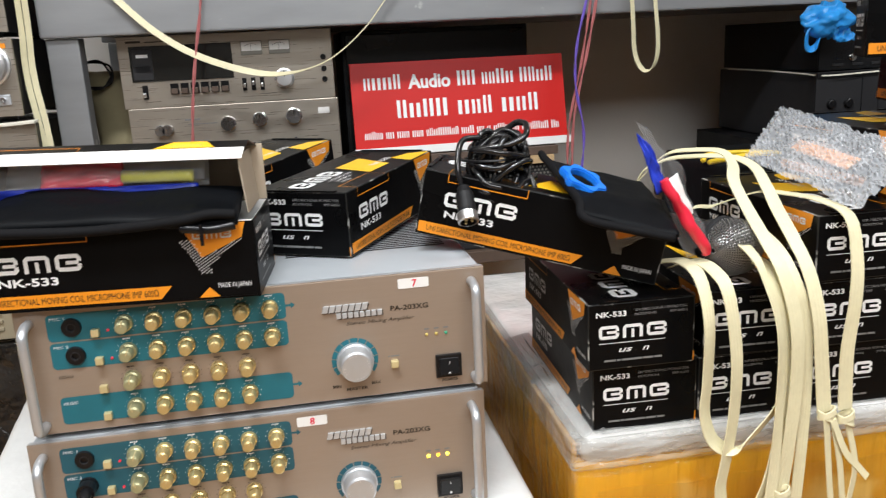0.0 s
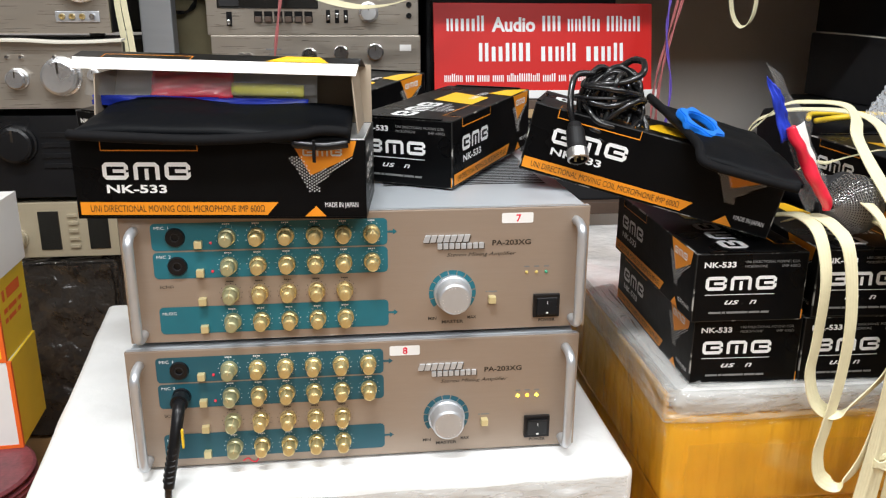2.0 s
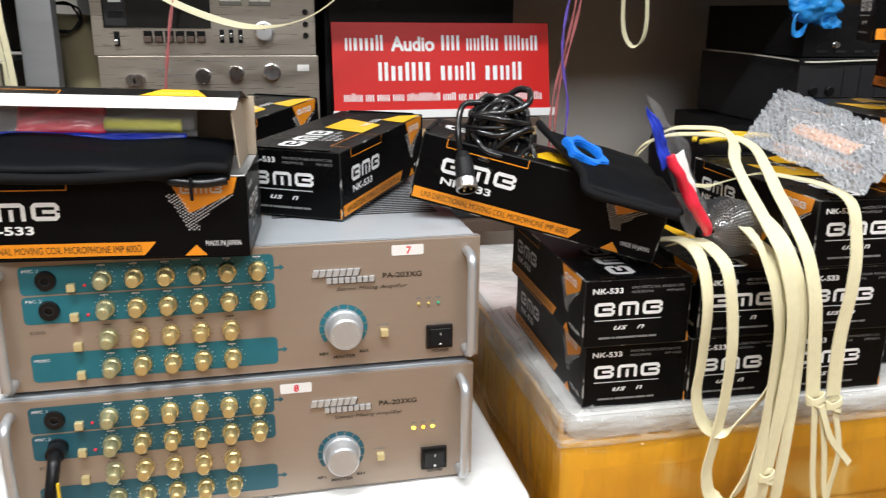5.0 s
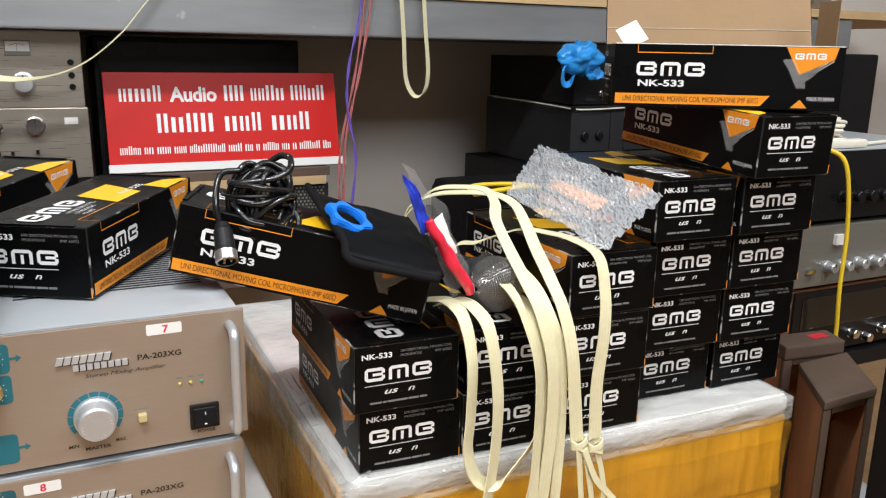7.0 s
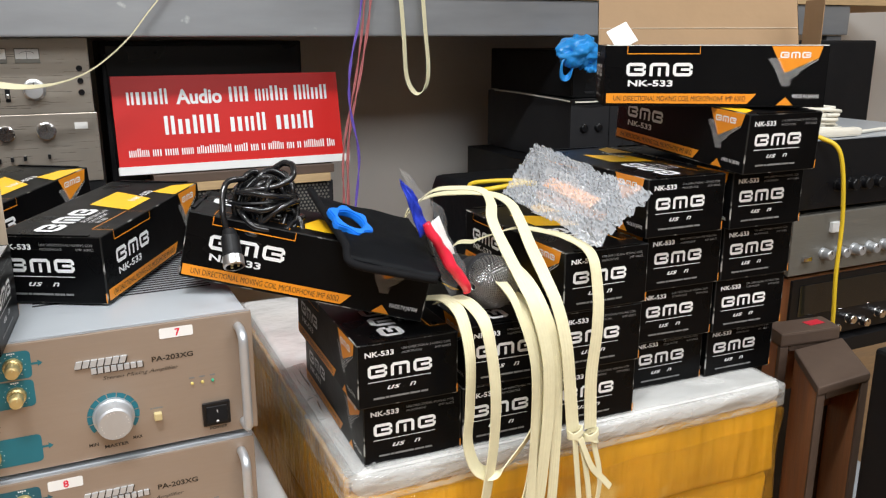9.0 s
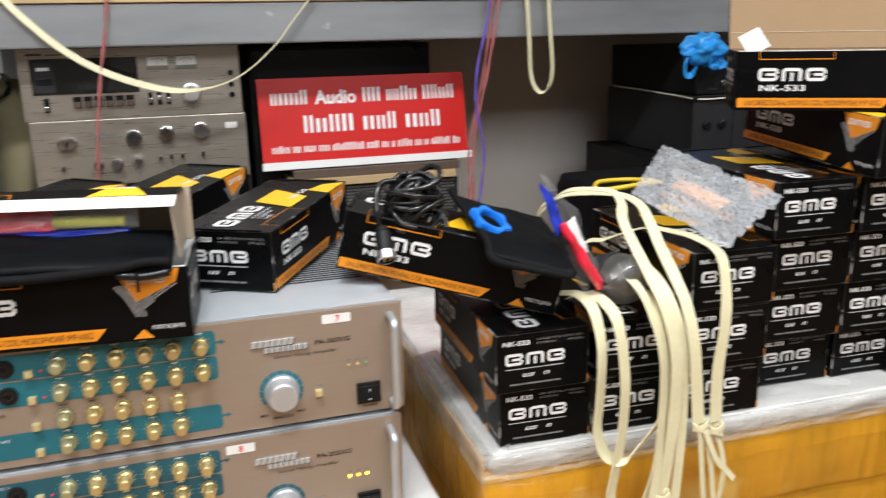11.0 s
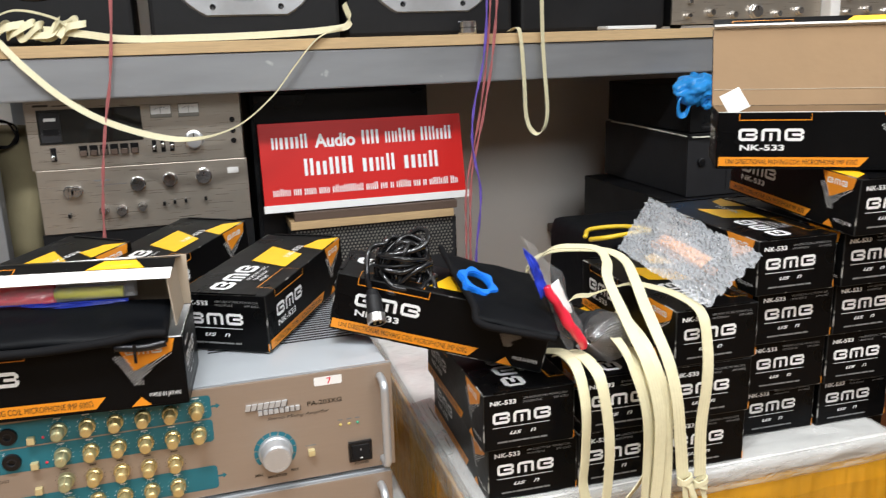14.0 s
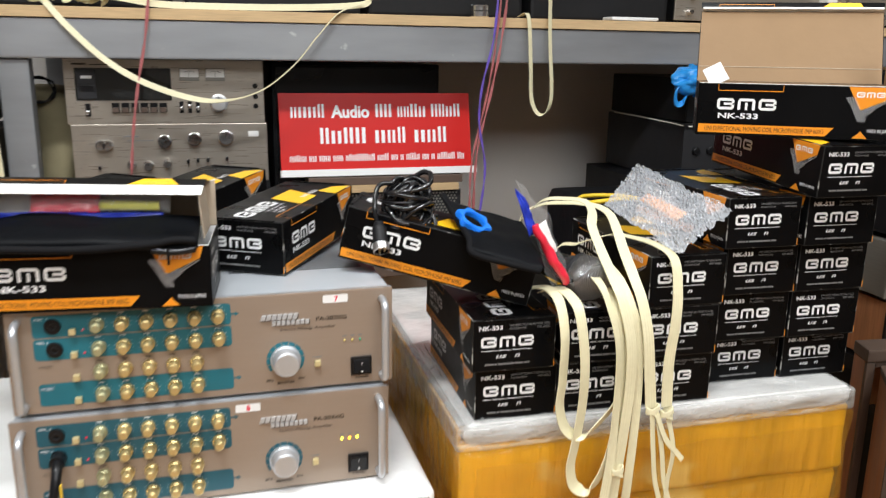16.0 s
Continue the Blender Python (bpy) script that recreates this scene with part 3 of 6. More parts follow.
box_g = open_carton(corner_pose(0.866, 0.049, BASE + 5 * (H + 0.0006) + 0.004, -31, -1, -1), "empty opened black microphone carton showing bare brown cardboard inside", 114, "brown_card")

# ---- mixing amplifiers ----
LEAN_RIGHT = Matrix(((1, 0, 0.3, 0), (0, 1, 0, 0), (0, 0, 1, 0), (0, 0, 0, 1)))
AW, AH, AD = 0.43, 0.1255, 0.36


def amplifier(m, label, number, teal, lit):
    ob = thing("mixing_amplifier", m, label, "amplifier", "stacked amplifiers")
    part("case", block(0.004, AW - 0.004, 0.006, AD, 0.002, AH - 0.0005, 0.002), "case_grey", ob, "pale grey sheet metal case")
    slots = bmesh.new()
    for i in range(26):
        block(0.24, 0.41, 0.10 + i * 0.0085, 0.104 + i * 0.0085, AH - 0.0006, AH - 0.0002, 0, slots)
    part("vent_grille", slots, "black_metal", ob, "dark ventilation slots")
    part("front_panel", block(0, AW, 0, 0.006, 0.0032, AH - 0.001, 0.0012), "champagne", ob, "champagne brushed aluminium front")
    # Bright strip laid on as the light caught by the panel's upper edge
    part("edge_glint", block(0.0015, AW - 0.0015, 0.0006, 0.0054, AH - 0.0009, AH - 0.0002, 0.0002), "alu_soft", ob, "light caught on the upper edge, as a bright strip")
    for x in (0.03, AW - 0.05):
        part("foot", block(x, x + 0.02, 0.012, 0.032, 0, 0.0019, 0.0004), "black_plastic", ob)
    F = plane_at((0, -0.0003, 0), (1, 0, 0), (0, 0, 1))

    def rounded(x0, x1, y0, y1, r=0.004):
        out = []
        for cx, cy, a in ((x1 - r, y1 - r, 0), (x0 + r, y1 - r, 90), (x0 + r, y0 + r, 180), (x1 - r, y0 + r, 270)):
            out += [(cx + r * math.cos(radians(a + k * 30)), cy + r * math.sin(radians(a + k * 30))) for k in range(4)]
        return out
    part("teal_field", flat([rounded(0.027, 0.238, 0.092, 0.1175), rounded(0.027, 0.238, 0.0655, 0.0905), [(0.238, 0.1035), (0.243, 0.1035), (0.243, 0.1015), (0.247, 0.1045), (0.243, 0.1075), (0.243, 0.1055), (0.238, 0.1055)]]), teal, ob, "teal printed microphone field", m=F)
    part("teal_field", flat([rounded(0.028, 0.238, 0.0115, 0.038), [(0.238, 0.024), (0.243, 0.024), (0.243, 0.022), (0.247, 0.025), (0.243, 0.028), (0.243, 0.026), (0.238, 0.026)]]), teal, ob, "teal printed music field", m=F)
    G = F @ Matrix.Translation((0, 0, 0.0003))
    for t, x, y in (("MIC 1", 0.030, 0.112), ("MIC 2", 0.030, 0.085), ("MUSIC", 0.0305, 0.0305)):
        words("field_lettering", ob, "white_ink", t, 0.0028, G @ Matrix.Translation((x, y, 0)), 0.0125)
    words("field_lettering", ob, "dark_ink", "ECHO", 0.0028, G @ Matrix.Translation((0.0305, 0.0565, 0)), 0.012)
    knob = lathe([(0.0, 0.0182), (0.0040, 0.0182), (0.0054, 0.0172), (0.0057, 0.0155), (0.0061, 0.0058), (0.0076, 0.0048), (0.0081, 0.0)], 24)
    face = Matrix.Rotation(radians(90), 4, "X")
    knob_mesh = None
    rnd = random.Random(number)
    for row, z, n in ((0, 0.1040, 6), (1, 0.0770, 6), (2, 0.0495, 5), (3, 0.0225, 5)):
        for k in range(n):
            place = Matrix.Translation((0.0935 + k * 0.026, 0, z)) @ face @ Matrix.Rotation(rnd.uniform(-0.5, 0.5), 4, "Z")
            if knob_mesh is None:
                o = part("knob", knob, "brass", ob, "ribbed gold knob", m=place)
                knob_mesh = o.data
                line = block(-0.0005, 0.0005, 0.0015, 0.0060, 0.0070, 0.0186)
                ptr = part("pointer", line, "brass_pale", o)
                ptr_mesh = ptr.data
                tinted = knob_mesh.copy()
                tinted.materials.clear()
                tinted.materials.append(M["brass_teal"])
                o.data = tinted
            else:
                o = new("knob", knob_mesh if k else tinted)
                o.parent, o.matrix_basis = ob, place
                p = new("pointer", ptr_mesh)
                p.parent = o
        b = part("push_button", block(0.0645, 0.0715, -0.006, 0, z - 0.0095, z - 0.0025, 0.0008), "brass_pale", ob)
    for rows, ink in ((((0.1040, 6), (0.0770, 6), (0.0225, 5)), "white_ink"), (((0.0495, 5),), "dark_ink")):
        ticks = []
        for z, n in rows:
            for k in range(n):
                for a in range(-140, 141, 28):
                    x, y = 0.0935 + k * 0.026 + 0.0100 * math.sin(radians(a)), z + 0.0100 * math.cos(radians(a))
                    ticks.append(rect(x - 0.00035, x + 0.00035, y - 0.00035, y + 0.00035))
                ticks += [rect(0.0900 + k * 0.026 + i * 0.0017, 0.0912 + k * 0.026 + i * 0.0017, z + 0.0112, z + 0.0126) for i in range(4)]
        part("scale_print", flat(ticks), ink, ob, m=G)
    for z in (0.1045, 0.0775):
        j = part("jack_socket", lathe([(0.0, 0.0008), (0.0036, 0.0008), (0.0036, 0.003), (0.0082, 0.003), (0.0090, 0.0)], 20, m=Matrix.Translation((0.048, 0, z)) @ face), "black_plastic", ob, smooth=False)
        part("jack_ring", lathe([(0.0034, 0.0010), (0.0034, 0.0034), (0.0042, 0.0034), (0.0042, 0.0010)], 16, m=Matrix.Translation((0.048, 0, z)) @ face), "grey_metal", j)
        part("peak_lamp", lathe([(0.0, 0.0016), (0.0013, 0.001), (0.0015, 0)], 10, m=Matrix.Translation((0.0785, 0, z - 0.006)) @ face), "red_plastic", ob)
    ring = bmesh.new()
    for k in range(11):
        a0, a1 = radians(-128 + k * 23.5), radians(-128 + k * 23.5 + 21)
        pts = [(0.299 + 0.0225 * math.sin(a0 + (a1 - a0) * i / 4), 0.0425 + 0.0225 * math.cos(a0 + (a1 - a0) * i / 4)) for i in range(5)]
        pts += [(0.299 + 0.017 * math.sin(a1 + (a0 - a1) * i / 4), 0.0425 + 0.017 * math.cos(a1 + (a0 - a1) * i / 4)) for i in range(5)]
        flat([pts], ring)
    part("volume_ring", ring, teal, ob, m=F)
    master = part("master_knob", lathe([(0.0, 0.021), (0.0135, 0.021), (0.0150, 0.0198), (0.0155, 0.018), (0.0165, 0.006), (0.018, 0.005), (0.018, 0)], 40, m=Matrix.Translation((0.299, 0, 0.0425)) @ face), "alu_soft", ob, "large satin silver volume knob")
    dimples = bmesh.new()
    for k in range(24):
        if k % 6 in (0, 1, 2):
            a = k * math.pi / 12
            lathe([(0.0, 0.0003), (0.0005, 0.0)], 6, dimples, Matrix.Translation((0.299 + 0.0115 * math.cos(a), -0.0211, 0.0425 + 0.0115 * math.sin(a))) @ face)
    part("dimple_ring", dimples, "white_ink", master)
    for t, x, y, w in (("MIN", 0.2755, 0.0155, 0.008), ("MASTER", 0.2885, 0.0115, 0.021), ("MAX", 0.3135, 0.0155, 0.0085), ("POWER", 0.3835, 0.0095, 0.0165)):
        words("panel_lettering", ob, "dark_ink", t, 0.0030, F @ Matrix.Translation((x, y, 0)), w, bold=0.0001)
    words("model_lettering", ob, "dark_ink", "PA-203XG", 0.0048, F @ Matrix.Translation((0.336, 0.0885, 0)), 0.037, bold=0.00015)
    words("subtitle_lettering", ob, "dark_ink", "Stereo Mixing Amplifier", 0.0035, F @ Matrix.Translation((0.293, 0.0785, 0)), 0.066, shear=0.3)
    badge = bmesh.new()
    for k in range(7):
        block(0, 0.0052, -0.0022, 0, 0, 0.0068, 0.0004, badge, Matrix.Translation((0.271 + k * 0.0062, 0, 0.0930)) @ LEAN_RIGHT)
    for k in range(8):
        block(0, 0.0044, -0.0022, 0, 0, 0.0055, 0.0004, badge, Matrix.Translation((0.2845 + k * 0.0056, 0, 0.0862)))
    # Dark copy shifted right and down, drawn as the shadow the badge casts
    under = badge.copy()
    under.transform(Matrix.Translation((0.0010, 0.0012, -0.0010)))
    part("badge_shadow", under, "dark_ink", ob, "cast shadow of the badge as dark offset blocks")
    part("maker_badge", badge, "alu_bright", ob, "raised chrome maker's badge")
    part("mode_button", block(0.3335, 0.3405, -0.006, 0, 0.0315, 0.0385, 0.0008), "brass_pale", ob)
    part("button_mark", flat(bars(0.331, 0.343, 0.0415, 0.0015, 2)), "grey_ink", ob, m=F)
    sw = part("power_switch", block(0.3775, 0.4035, -0.004, 0, 0.0150, 0.0385, 0.001), "black_plastic", ob)
    part("rocker", block(0.3805, 0.4005, -0.0015, 0.0015, -0.0085, 0.0085, 0.0008, None, Matrix.Translation((0, -0.0045, 0.0268)) @ Matrix.Rotation(radians(9 if lit else -9), 4, "X")), "black_plastic", sw)
    part("switch_mark", flat([rect(0.3902, 0.3908, 0.0295, 0.0325)] + [[(0.3905 + 0.0014 * math.cos(k), 0.0205 + 0.0014 * math.sin(k)) for k in (0, 1.05, 2.1, 3.14, 4.2, 5.25)]]), "white_ink", sw, m=F @ Matrix.Translation((0, 0, 0.0068)))
    for k, mat in enumerate(("led_yellow", "led_amber", "led_yellow") if lit else ("led_dim", "led_dim", "led_green")):
        part("indicator_lamp", lathe([(0.0, 0.002), (0.0013, 0.0014), (0.0016, 0)], 12, m=Matrix.Translation((0.3705 + k * 0.0095, 0, 0.0605)) @ face), mat, ob)
    part("indicator_print", flat([rect(0.368 + k * 0.0095, 0.373 + k * 0.0095, 0.0655, 0.067) for k in range(3)]), "grey_ink", ob, m=F)
    for x in (0.0125, 0.4165):
        arc = bent([(x, 0, 0.111), (x, -0.012, 0.111), (x, -0.0205, 0.107), (x, -0.0225, 0.098), (x, -0.0225, 0.062), (x, -0.0225, 0.025), (x, -0.0205, 0.016), (x, -0.012, 0.0125), (x, 0, 0.0125)], 5)
        part("handle", tube(arc, 0.0044, 12), "alu_soft", ob, "bent aluminium carrying handle", smooth=True)
    st = part("sticker", flat([rounded(0.345 if number == 7 else 0.244, 0.375 if number == 7 else 0.273, 0.1095, 0.1195, 0.0015)]), "white_card", ob, "white sticker with a red handwritten number", m=F @ Matrix.Translation((0, 0, 0.0001)))
    words("sticker_number", st, "red_ink", str(number), 0.0066, Matrix.Translation((0.3585 if number == 7 else 0.2565, 0.1112, 0.0003)), bold=0.0002)
    return ob


amplifier(pose(0, 0, AMP_TOP - AH), "champagne mixing amplifier with gold knobs, standing on another", 7, "teal", False)
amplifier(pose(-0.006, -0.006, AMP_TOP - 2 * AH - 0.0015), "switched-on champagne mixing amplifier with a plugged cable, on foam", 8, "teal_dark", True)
LOW = AMP_TOP - 2 * AH - 0.0015

# ---- wrapped boxes under the gear ----
def slab(corners, thick, nx, ny, bump, freq, seed, droop=None):
    """A soft flat thing between four corners (near left, near right, far right, far left)."""
    a, b, c, d = [Vector(q) for q in corners]
    nrm = (b - a).cross(d - a).normalized()
    bm = bmesh.new()
    up, dn = [], []
    for j in range(ny + 1):
        for i in range(nx + 1):
            u, v = i / nx, j / ny
            p = (a * (1 - u) + b * u) * (1 - v) + (d * (1 - u) + c * u) * v
            e = min(1.0, 6 * min(u, 1 - u, v, 1 - v)) ** 0.5
            w = noise.noise(Vector((u * freq, v * freq, seed))) * bump
            if droop:
                p = p + Vector((0, 0, droop(u, v)))
            up.append(bm.verts.new(p + nrm * (w + thick * (0.35 + 0.65 * e) / 2)))
            dn.append(bm.verts.new(p + nrm * (w * 0.6 - thick * (0.35 + 0.65 * e) / 2)))
    n = nx + 1
    for j in range(ny):
        for i in range(nx):
            k = j * n + i
            bm.faces.new((up[k], up[k + 1], up[k + n + 1], up[k + n]))
            bm.faces.new((dn[k], dn[k + n], dn[k + n + 1], dn[k + 1]))
    rim = [j * n for j in range(ny, 0, -1)] + list(range(nx)) + [j * n + nx for j in range(ny)] + [ny * n + i for i in range(nx, 0, -1)]
    for k, q in zip(rim, rim[1:] + rim[:1]):
        bm.faces.new((up[q], up[k], dn[k], dn[q]))
    bmesh.ops.recalc_face_normals(bm, faces=bm.faces[:])
    return bm


def soft_block(x0, x1, y0, y1, z0, z1, bevel, amount, freq, m=None, seg=3):
    bm = block(x0, x1, y0, y1, z0, z1, bevel, seg=seg)
    for _ in range(2):
        bmesh.ops.subdivide_edges(bm, edges=[e for e in bm.edges if e.calc_length() > 0.05], cuts=3, use_grid_fill=True)
    for v in bm.verts:
        n = noise.noise_vector(v.co * freq)
        if v.co.z < z1 - 0.004:
            v.co += n * amount
    if m is not None:
        bm.transform(m)
    return bm


M["tape_amber"] = material("tape_amber", (0.72, 0.36, 0.02), 0.12, vary=0.34, scale=15, stretch=(2.2, 2.2, 0.35), coat=0.7, bump=0.9, bump_scale=17, deep=0.010, wear=((0.78, 0.55, 0.16), 7, 0.62))
M["thin_film"] = material("thin_film", (0.92, 0.93, 0.94), 0.1, vary=0.04, alpha=0.055, bump=0.6, bump_scale=55, spec=0.6)
# Clear film tinted grey: the dark reflections on it are in the colour
M["lid_film"] = material("lid_film", (0.55, 0.55, 0.53), 0.07, vary=0.15, alpha=0.42, bump=1.0, bump_scale=16, spec=1.0, deep=0.02, stretch=(0.8, 0.8, 2.5))
M["pale_orange"] = material("pale_orange", (0.8, 0.36, 0.13), 0.4, vary=0.2, scale=60)
M["dull_cloth"] = material("dull_cloth", (0.34, 0.29, 0.17), 0.85, vary=0.2, scale=20, bump=0.4, bump_scale=60)
M["stretch_film"] = material("stretch_film", (0.60, 0.29, 0.025), 0.09, vary=0.2, alpha=0.16, bump=0.6, bump_scale=13, stretch=(0.7, 0.7, 2.4), spec=1.0, deep=0.02)
foam_box = thing("foam_box", pose(0, 0, 0), "white polystyrene box under the two amplifiers", "foam box")
def flared(bm):
    """The box widens a little towards its back."""
    for v in bm.verts:
        v.co.x -= min(1.0, max(0.0, (0.2 - v.co.x) / 0.29)) * max(0.0, v.co.y + 0.05) * 0.11
    return bm


def film_folds(name, parent, o, u, v, nu, nv, amp, fu, fv, seed, mat, label):
    """A loose sheet of packing film lying on a face, with soft folds."""
    o, u, v = Vector(o), Vector(u), Vector(v)
    nrm = u.cross(v).normalized()
    if nrm.z < -0.5 or nrm.y > 0.2 or nrm.x > 0.2:
        nrm = -nrm
    bm = bmesh.new()
    rows = []
    for b in range(nv + 1):
        row = []
        for a in range(nu + 1):
            p, q = a / nu, b / nv
            w = noise.noise(Vector((p * fu + 1.5 * q, q * fv - p, seed * 3.7)))
            w2 = noise.noise(Vector((p * fu * 2.7 - 2 * q, q * fv * 2.3 + p, seed * 1.9)))
            edge = 0.004 * noise.noise(Vector((p * 9, q * 9, seed)))
            row.append(bm.verts.new(o + u * p + v * q + nrm * (amp * (0.35 + 0.8 * abs(w) + 0.3 * abs(w2))) + (u.normalized() + v.normalized()) * edge))
        rows.append(row)
    for lo, hi in zip(rows, rows[1:]):
        for a in range(nu):
            bm.faces.new((lo[a], lo[a + 1], hi[a + 1], hi[a]))
    bmesh.ops.recalc_face_normals(bm, faces=bm.faces[:])
    part(name, bm, mat, parent, label, smooth=True)


M["wrapped_foam"] = material("wrapped_foam", (0.80, 0.79, 0.77), 0.2, vary=0.18, scale=14, stretch=(1, 1, 2), bump=0.9, bump_scale=22, deep=0.006, coat=0.5)
part("lid", flared(soft_block(-0.10, 0.475, -0.052, 0.47, LOW - 0.05, LOW, 0.013, 0.002, 14, None, 4)), "foam", foam_box, smooth=True)
part("body", flared(soft_block(-0.09, 0.465, -0.045, 0.46, 0.0, LOW - 0.0505, 0.010, 0.002, 14)), "tape_amber", foam_box, "amber packing tape wrapped round the body")
taped = thing("taped_foam_box", pose(0, 0, 0, 0, 0, 0), "foam box wrapped in amber tape under the carton stack", "foam box")
TB = Matrix.Translation((0.507, -0.039, 0)) @ Matrix.Rotation(radians(-1.4), 4, "Z")
TW = 0.590          # its width
part("lid", soft_block(0.0072, TW, 0, 0.62, BASE - 0.031, BASE, 0.0145, 0.002, 12, TB, 4), "wrapped_foam", taped, smooth=True)
part("side_tape", soft_block(0.0005, 0.0070, 0.012, 0.60, BASE - 0.05, BASE - 0.010, 0.003, 0.003, 16, TB), "tape_amber", taped, "amber tape drawn up over the edge", smooth=True)
part("upper_tape", soft_block(0.001, TW - 0.001, 0.001, 0.619, BASE - 0.13, BASE - 0.0285, 0.008, 0.003, 16, TB), "tape_amber", taped, "glossy amber packing tape", smooth=True)
part("lower_tape", soft_block(0.006, TW - 0.006, 0.006, 0.614, 0.0, BASE - 0.132, 0.008, 0.003, 16, TB), "tape_amber", taped, "glossy amber packing tape", smooth=True)

part("film", soft_block(-0.004, TW + 0.004, -0.004, 0.624, BASE - 0.40, BASE - 0.034, 0.012, 0.004, 22, TB), "stretch_film", taped, "wrinkled clear stretch film", smooth=True)

part("lid_film", soft_block(-0.0035, TW + 0.0035, -0.0035, 0.6235, BASE - 0.036, BASE - 0.003, 0.006, 0.0025, 30, TB), "lid_film", taped, "thin wrinkled clear film round the lid", smooth=True)

film_folds("film_fold", taped, TB @ Vector((0.001, 0.004, BASE - 0.004)), TB.to_3x3() @ Vector((0.034, 0, 0.006)), TB.to_3x3() @ Vector((0, 0.30, 0)), 26, 30, 0.0035, 5, 2.2, 1, "lid_film", "streaky clear film folded over the lid")
film_folds("film_fold", taped, TB @ Vector((0.030, 0.001, BASE + 0.0008)), TB.to_3x3() @ Vector((0.55, 0, 0)), TB.to_3x3() @ Vector((0, 0.072, 0)), 60, 20, 0.002, 9, 3, 2, "lid_film", "clear film folded over the lid")
film_folds("film_fold", taped, TB @ Vector((-0.0055, 0.45, BASE - 0.012)), TB.to_3x3() @ Vector((0, -0.44, 0)), Vector((0, 0, -0.16)), 34, 36, 0.008, 4.5, 7, 3, "stretch_film", "loose stretch film on the side")
film_folds("film_fold", taped, TB @ Vector((0.02, -0.0055, BASE - 0.055)), TB.to_3x3() @ Vector((0.56, 0, 0)), Vector((0, 0, -0.20)), 50, 30, 0.006, 3.2, 6, 4, "stretch_film", "loose stretch film on the front")
film_folds("film_fold", foam_box, (-0.085, -0.0535, LOW - 0.006), (0.55, 0, 0), (0, 0, -0.10), 54, 24, 0.009, 7, 4, 7, "lid_film", "wrinkled clear film round the foam")

# ---- sign ----
sign = thing("shop_sign", plane_at((0.382, 0.905, 0.812), (0.45, 0.0, 0), (0, 0.035, 0.172)), "red plastic shop sign with white writing on a white ledge", "sign")
SW, SH = 0.446, 0.172
part("board", block(0, SW, 0, SH, -0.004, 0, 0.0008), "sign_red", sign)
part("ledge", block(-0.002, SW + 0.012, -0.016, 0, -0.012, 0.006, 0.001), "white_plastic", sign)


def sign_line(name, x0, x1, y, h, counts, seed):
    """One line of writing as plain bars, a bar for each sign."""
    rnd = random.Random(seed)
    widths = [[rnd.uniform(0.75, 1.15) for _ in range(c)] for c in counts]
    total = sum(sum(w) for w in widths) + 0.25 * sum(len(w) for w in widths) + 0.7 * (len(counts) - 1)
    f = (x1 - x0) / total
    x = x0
    polys = []
    for w in widths:
        for k in w:
            top = y + h * rnd.choice((0.8, 0.8, 1.0))
            polys += [rect(x, x + k * f * 0.34, y, top), rect(x + k * f * 0.62, x + k * f * 0.96, y, top)]
            x += (k + 0.25) * f
        x += 0.7 * f
    part(name, flat(polys), "white_ink", sign, m=Matrix.Translation((0, 0, 0.0006)))


sign_line("name_block", 0.026, 0.105, 0.117, 0.030, (4,), 1)
words("sign_lettering", sign, "white_ink", "Audio", 0.0265, Matrix.Translation((0.118, 0.117, 0.0006)), 0.088, bold=0.0012)
sign_line("name_block", 0.219, 0.425, 0.117, 0.030, (2, 4, 4), 2)
sign_line("number_block", 0.090, 0.392, 0.058, 0.036, (4, 3, 3), 3)
sign_line("address_block", 0.020, 0.430, 0.018, 0.016, (5, 2, 3, 3, 8, 3, 2, 1, 4, 2, 1, 5, 2), 4)


# ---- audio gear behind ----
FACE = Matrix.Rotation(radians(90), 4, "X")


def dial(ob, x, z, r, depth, mat="alu", y=0.0, name="knob"):
    k = part(name, lathe([(0, depth), (r * 0.86, depth), (r, depth * 0.9), (r, depth * 0.25), (r * 1.12, depth * 0.2), (r * 1.15, 0)], 28, m=Matrix.Translation((x, y, z)) @ FACE), mat, ob)
    part("pointer", block(x - r * 0.06, x + r * 0.06, y - depth - 0.0006, y - depth + 0.0005, z + r * 0.2, z + r * 0.85), "dark_ink", k)
    return k


def gear(name, x0, x1, y0, depth, z0, h, front, case, label, category, feet=True, yaw=0.0):
    """A hi-fi unit with its case, front plate and feet; its origin is the front's lower left corner."""
    ob = thing(name, pose(x0, y0, z0, 0, 0, yaw), label, category)
    w = x1 - x0
    f = 0.008 if feet else 0.0
    part("case", block(0.004, w - 0.004, 0.006, depth, f, h - 0.001, 0.002), case, ob)
    part("front_panel", block(0, w, 0, 0.006, f, h, 0.0014), front, ob)
    if feet:
        for x in (0.03, w - 0.03):
            for y in (0.03, depth - 0.03):
                part("foot", lathe([(0, 0), (0.012, 0), (0.013, 0.003), (0.013, f), (0, f)], 14, m=Matrix.Translation((x, y, 0))), "black_plastic", ob)
    return ob


# cassette deck and amplifier on the rack, on a darker unit
deck = gear("cassette_deck", -0.045, 0.348, 0.885, 0.24, 0.9205, 0.1315, "silver_panel", "black_metal", "silver cassette deck with meters on top of an amplifier", "cassette deck", feet=False)
win = part("cassette_window", block(0.020, 0.205, -0.002, 0.001, 0.048, 0.113, 0.001), "glass_dark", deck, "dark glass cassette window")
